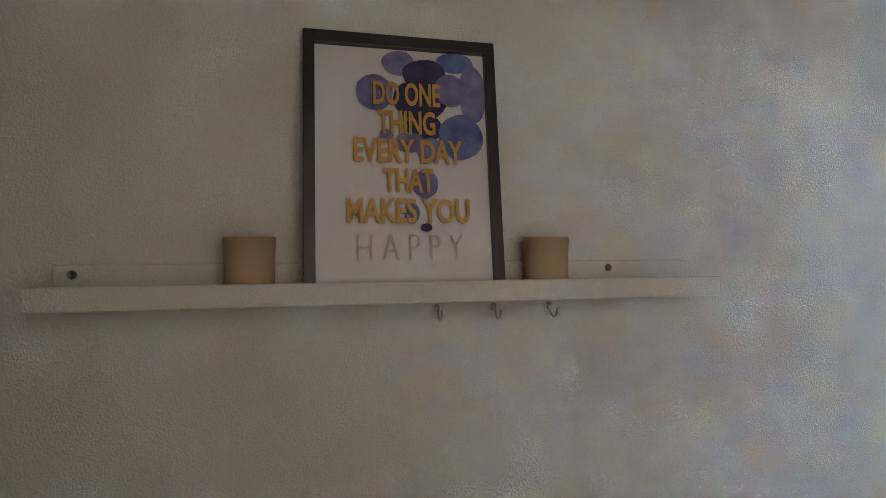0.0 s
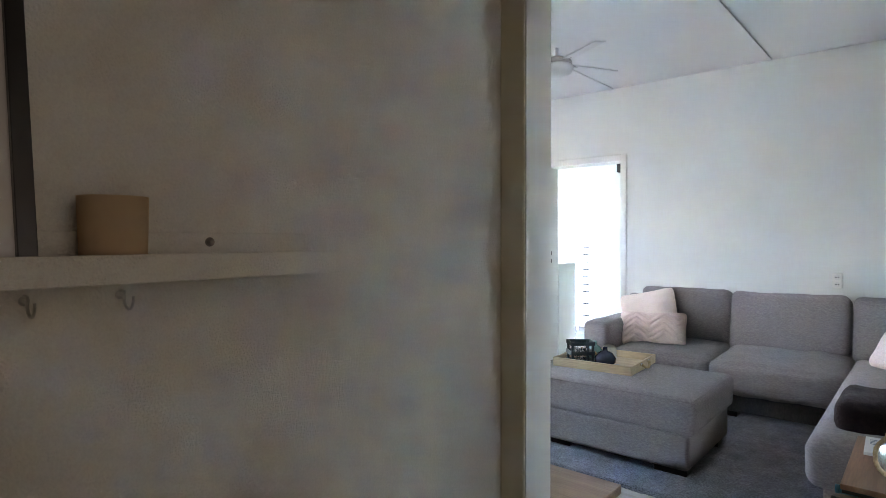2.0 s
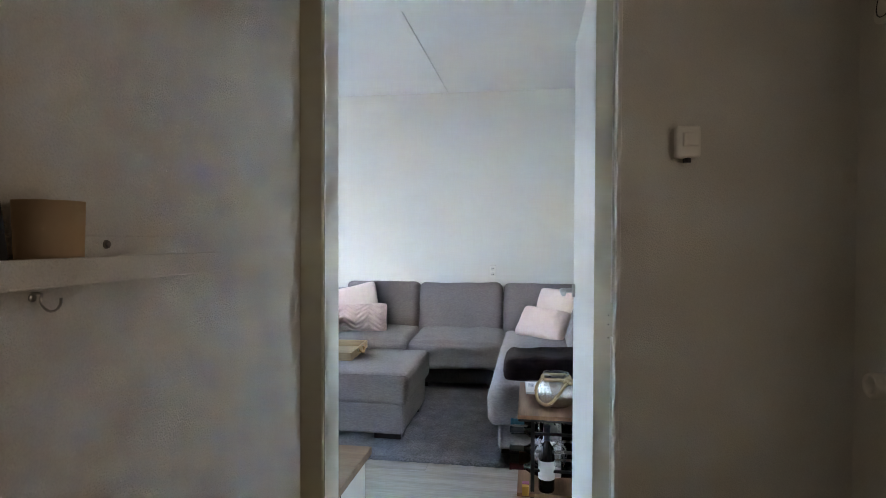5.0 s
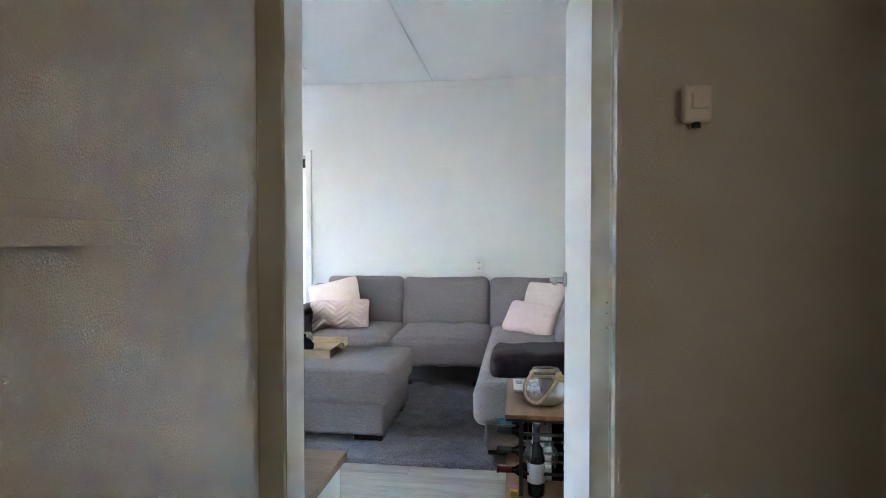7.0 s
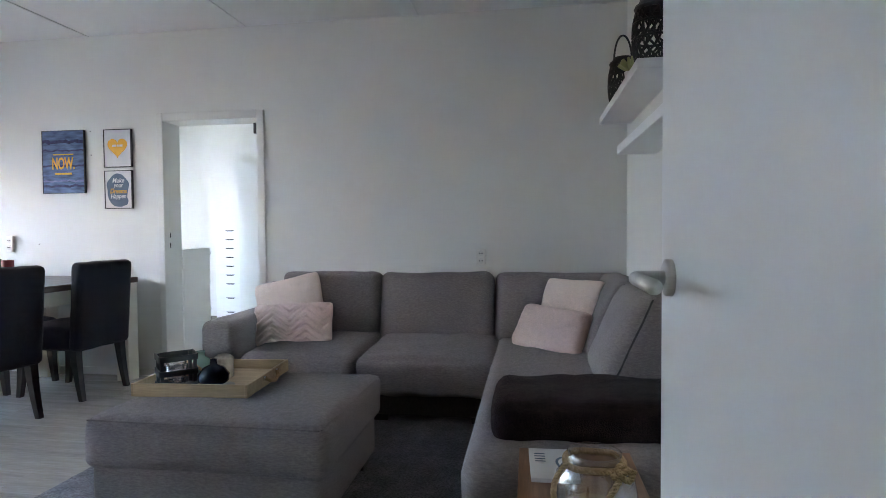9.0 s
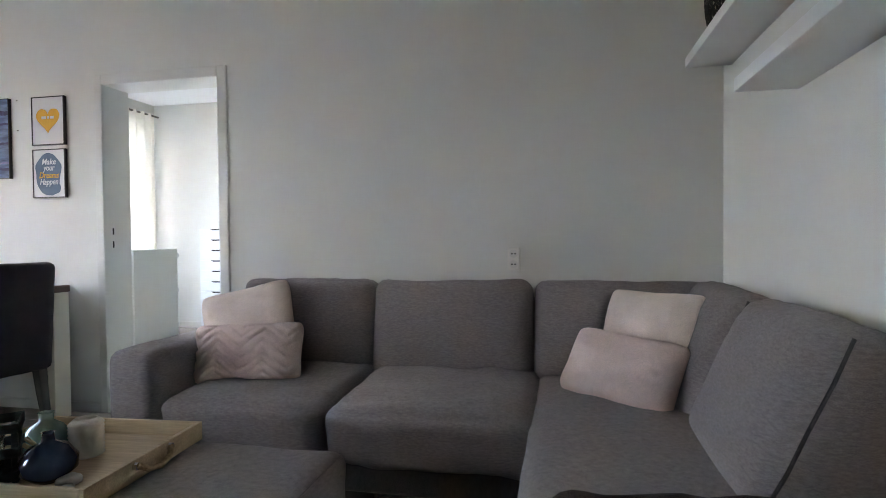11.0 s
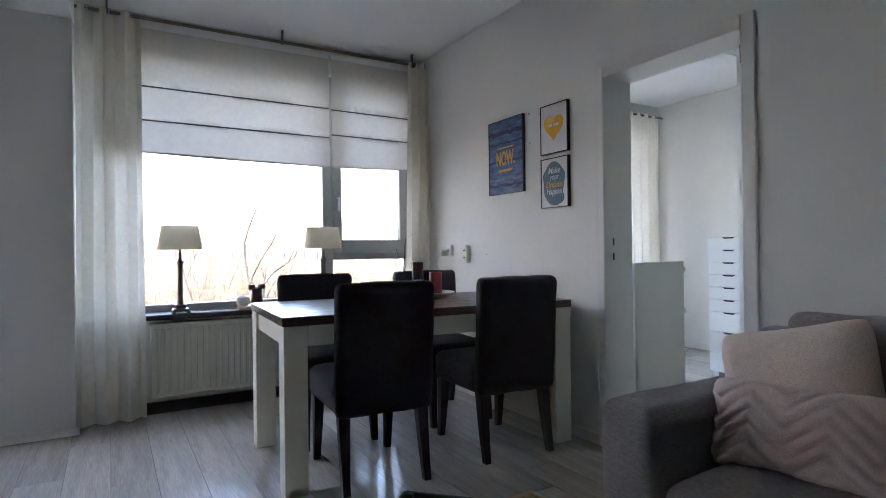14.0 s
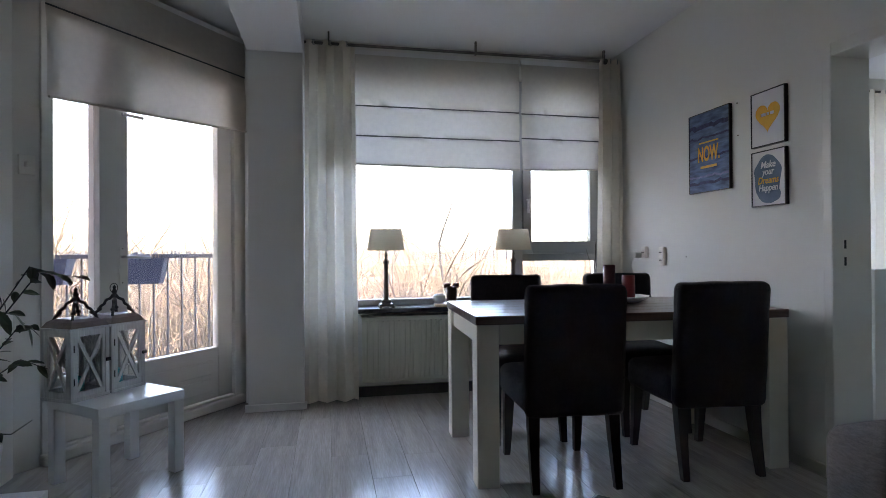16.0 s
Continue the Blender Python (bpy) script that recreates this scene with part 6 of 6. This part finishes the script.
for dist, top, seed in ((110, 6.5, 2), (200, 11.5, 3)):
    bm = bmesh.new()
    rows = [[], [], []]
    m_ = 900
    for i in range(m_ + 1):
        a = -1.25 + 2.5 * i / m_
        hh = top + 2.2 * noise.noise((i * 0.02, seed, 0)) + 0.9 * noise.noise((i * 0.31, seed, 4)) + 0.9 * noise.noise((i * 1.3, seed, 8))
        for r_, (row, z, dd) in enumerate(zip(rows, (GZ, GZ + hh * 0.7, GZ + hh), (0, 4, 9))):
            row.append(bm.verts.new((-4.5 - (dist + dd) * math.cos(a), -2.5 + (dist + dd) * math.sin(a), z)))
    for a, b in zip(rows, rows[1:]):
        for i in range(m_):
            bm.faces.new((a[i], a[i + 1], b[i + 1], b[i]))
    tagged(solid("far_woods", bm, FARW, "hazy line of bare winter woods", "woods"), kind="stuff")
bm = bmesh.new()
for k in range(9000):
    a, r_ = rn.uniform(-1.0, 0.9), rn.uniform(45, 105)
    p = Vector((-4.5 - r_ * math.cos(a), -2.5 + r_ * math.sin(a), GZ + rn.uniform(0, 6)))
    h_ = rn.uniform(1.5, 3.8)
    q = p + Vector((rn.uniform(-0.5, 0.5), rn.uniform(-0.5, 0.5), 0.9)) * h_ * 0.5
    twiglet(bm, [p, q, q + Vector((rn.uniform(-0.8, 0.8), rn.uniform(-0.8, 0.8), 0.7)) * h_ * 0.5], 0.055, 0.02, 3)
tagged(solid("far_twigs", bm, TWIG, "mesh of pale twigs of the woods beyond", "woods"), kind="stuff")

HOUSEW = mat("white_render", (0.62, 0.60, 0.56), (0.56, 0.54, 0.50), 1, 0.9)
TILES = mat("red_brown_roof_tiles", (0.22, 0.11, 0.08), (0.16, 0.085, 0.065), 3, 0.8)
DARKPANE = mat("dark_house_pane", (0.03, 0.035, 0.04), None, 3, 0.1)
for x, y, rz, label in ((-62, 3, 12, "white rendered house with a red-brown roof"), (-66, -14, -8, "white rendered house among bare trees"), (-58, -30, 20, "low white house beyond the trees")):
    ho = thing("house", label, "house", pose(x, y, GZ, 0, 0, rz), "houses beyond the trees")
    part("wall", box(-4, 4, -5.5, 5.5, 0, 5.0), HOUSEW, ho)
    bm = bmesh.new()
    p = [bm.verts.new(v) for v in ((-4.5, -5.8, 4.9), (4.5, -5.8, 4.9), (4.5, 5.8, 4.9), (-4.5, 5.8, 4.9), (0, -5.8, 8.0), (0, 5.8, 8.0))]
    for f in ((0, 1, 2, 3), (0, 4, 5, 3), (1, 2, 5, 4), (0, 1, 4), (2, 3, 5)):
        bm.faces.new([p[i] for i in f])
    part("roof", bm, TILES, ho)
    for yy in (-3.6, -1.2, 1.2, 3.6):
        for z in (1.0, 3.2):
            part("window", box(3.98, 4.06, yy - 0.6, yy + 0.6, z, z + 1.3), DARKPANE, ho)


# ---- floor boards ----
structure("subfloor", box(-4.83, 1.28, HB - 0.12, 3.17, -0.14, -0.013), FLOORMAT, "grey oak laminate floor")
fl = thing("floor", "grey oak laminate floor laid in long planks", "floor")
tagged(fl, kind="structure")
PL, PW = 1.28, 0.192
board = mesh_from("plank", box(0.0006, PL - 0.0006, 0.0006, PW - 0.0006, -0.012, 0.0, 0.001, 1), FLOORMAT)
rnd = random.Random(5)
for j in range(20):
    y = -3.84 + j * PW
    x = -4.78 - rnd.random() * PL * 0.9
    while x < 1.1:
        ob = new("plank", board)
        ob.location = (x, y, 0)
        ob.parent = fl
        x += PL
for j in range(15):
    y = 0.2 + j * PW
    x = -4.78 - rnd.random() * PL * 0.9
    while x < -0.5:
        ob = new("plank", board)
        ob.location = (x, y, 0)
        ob.parent = fl
        x += PL
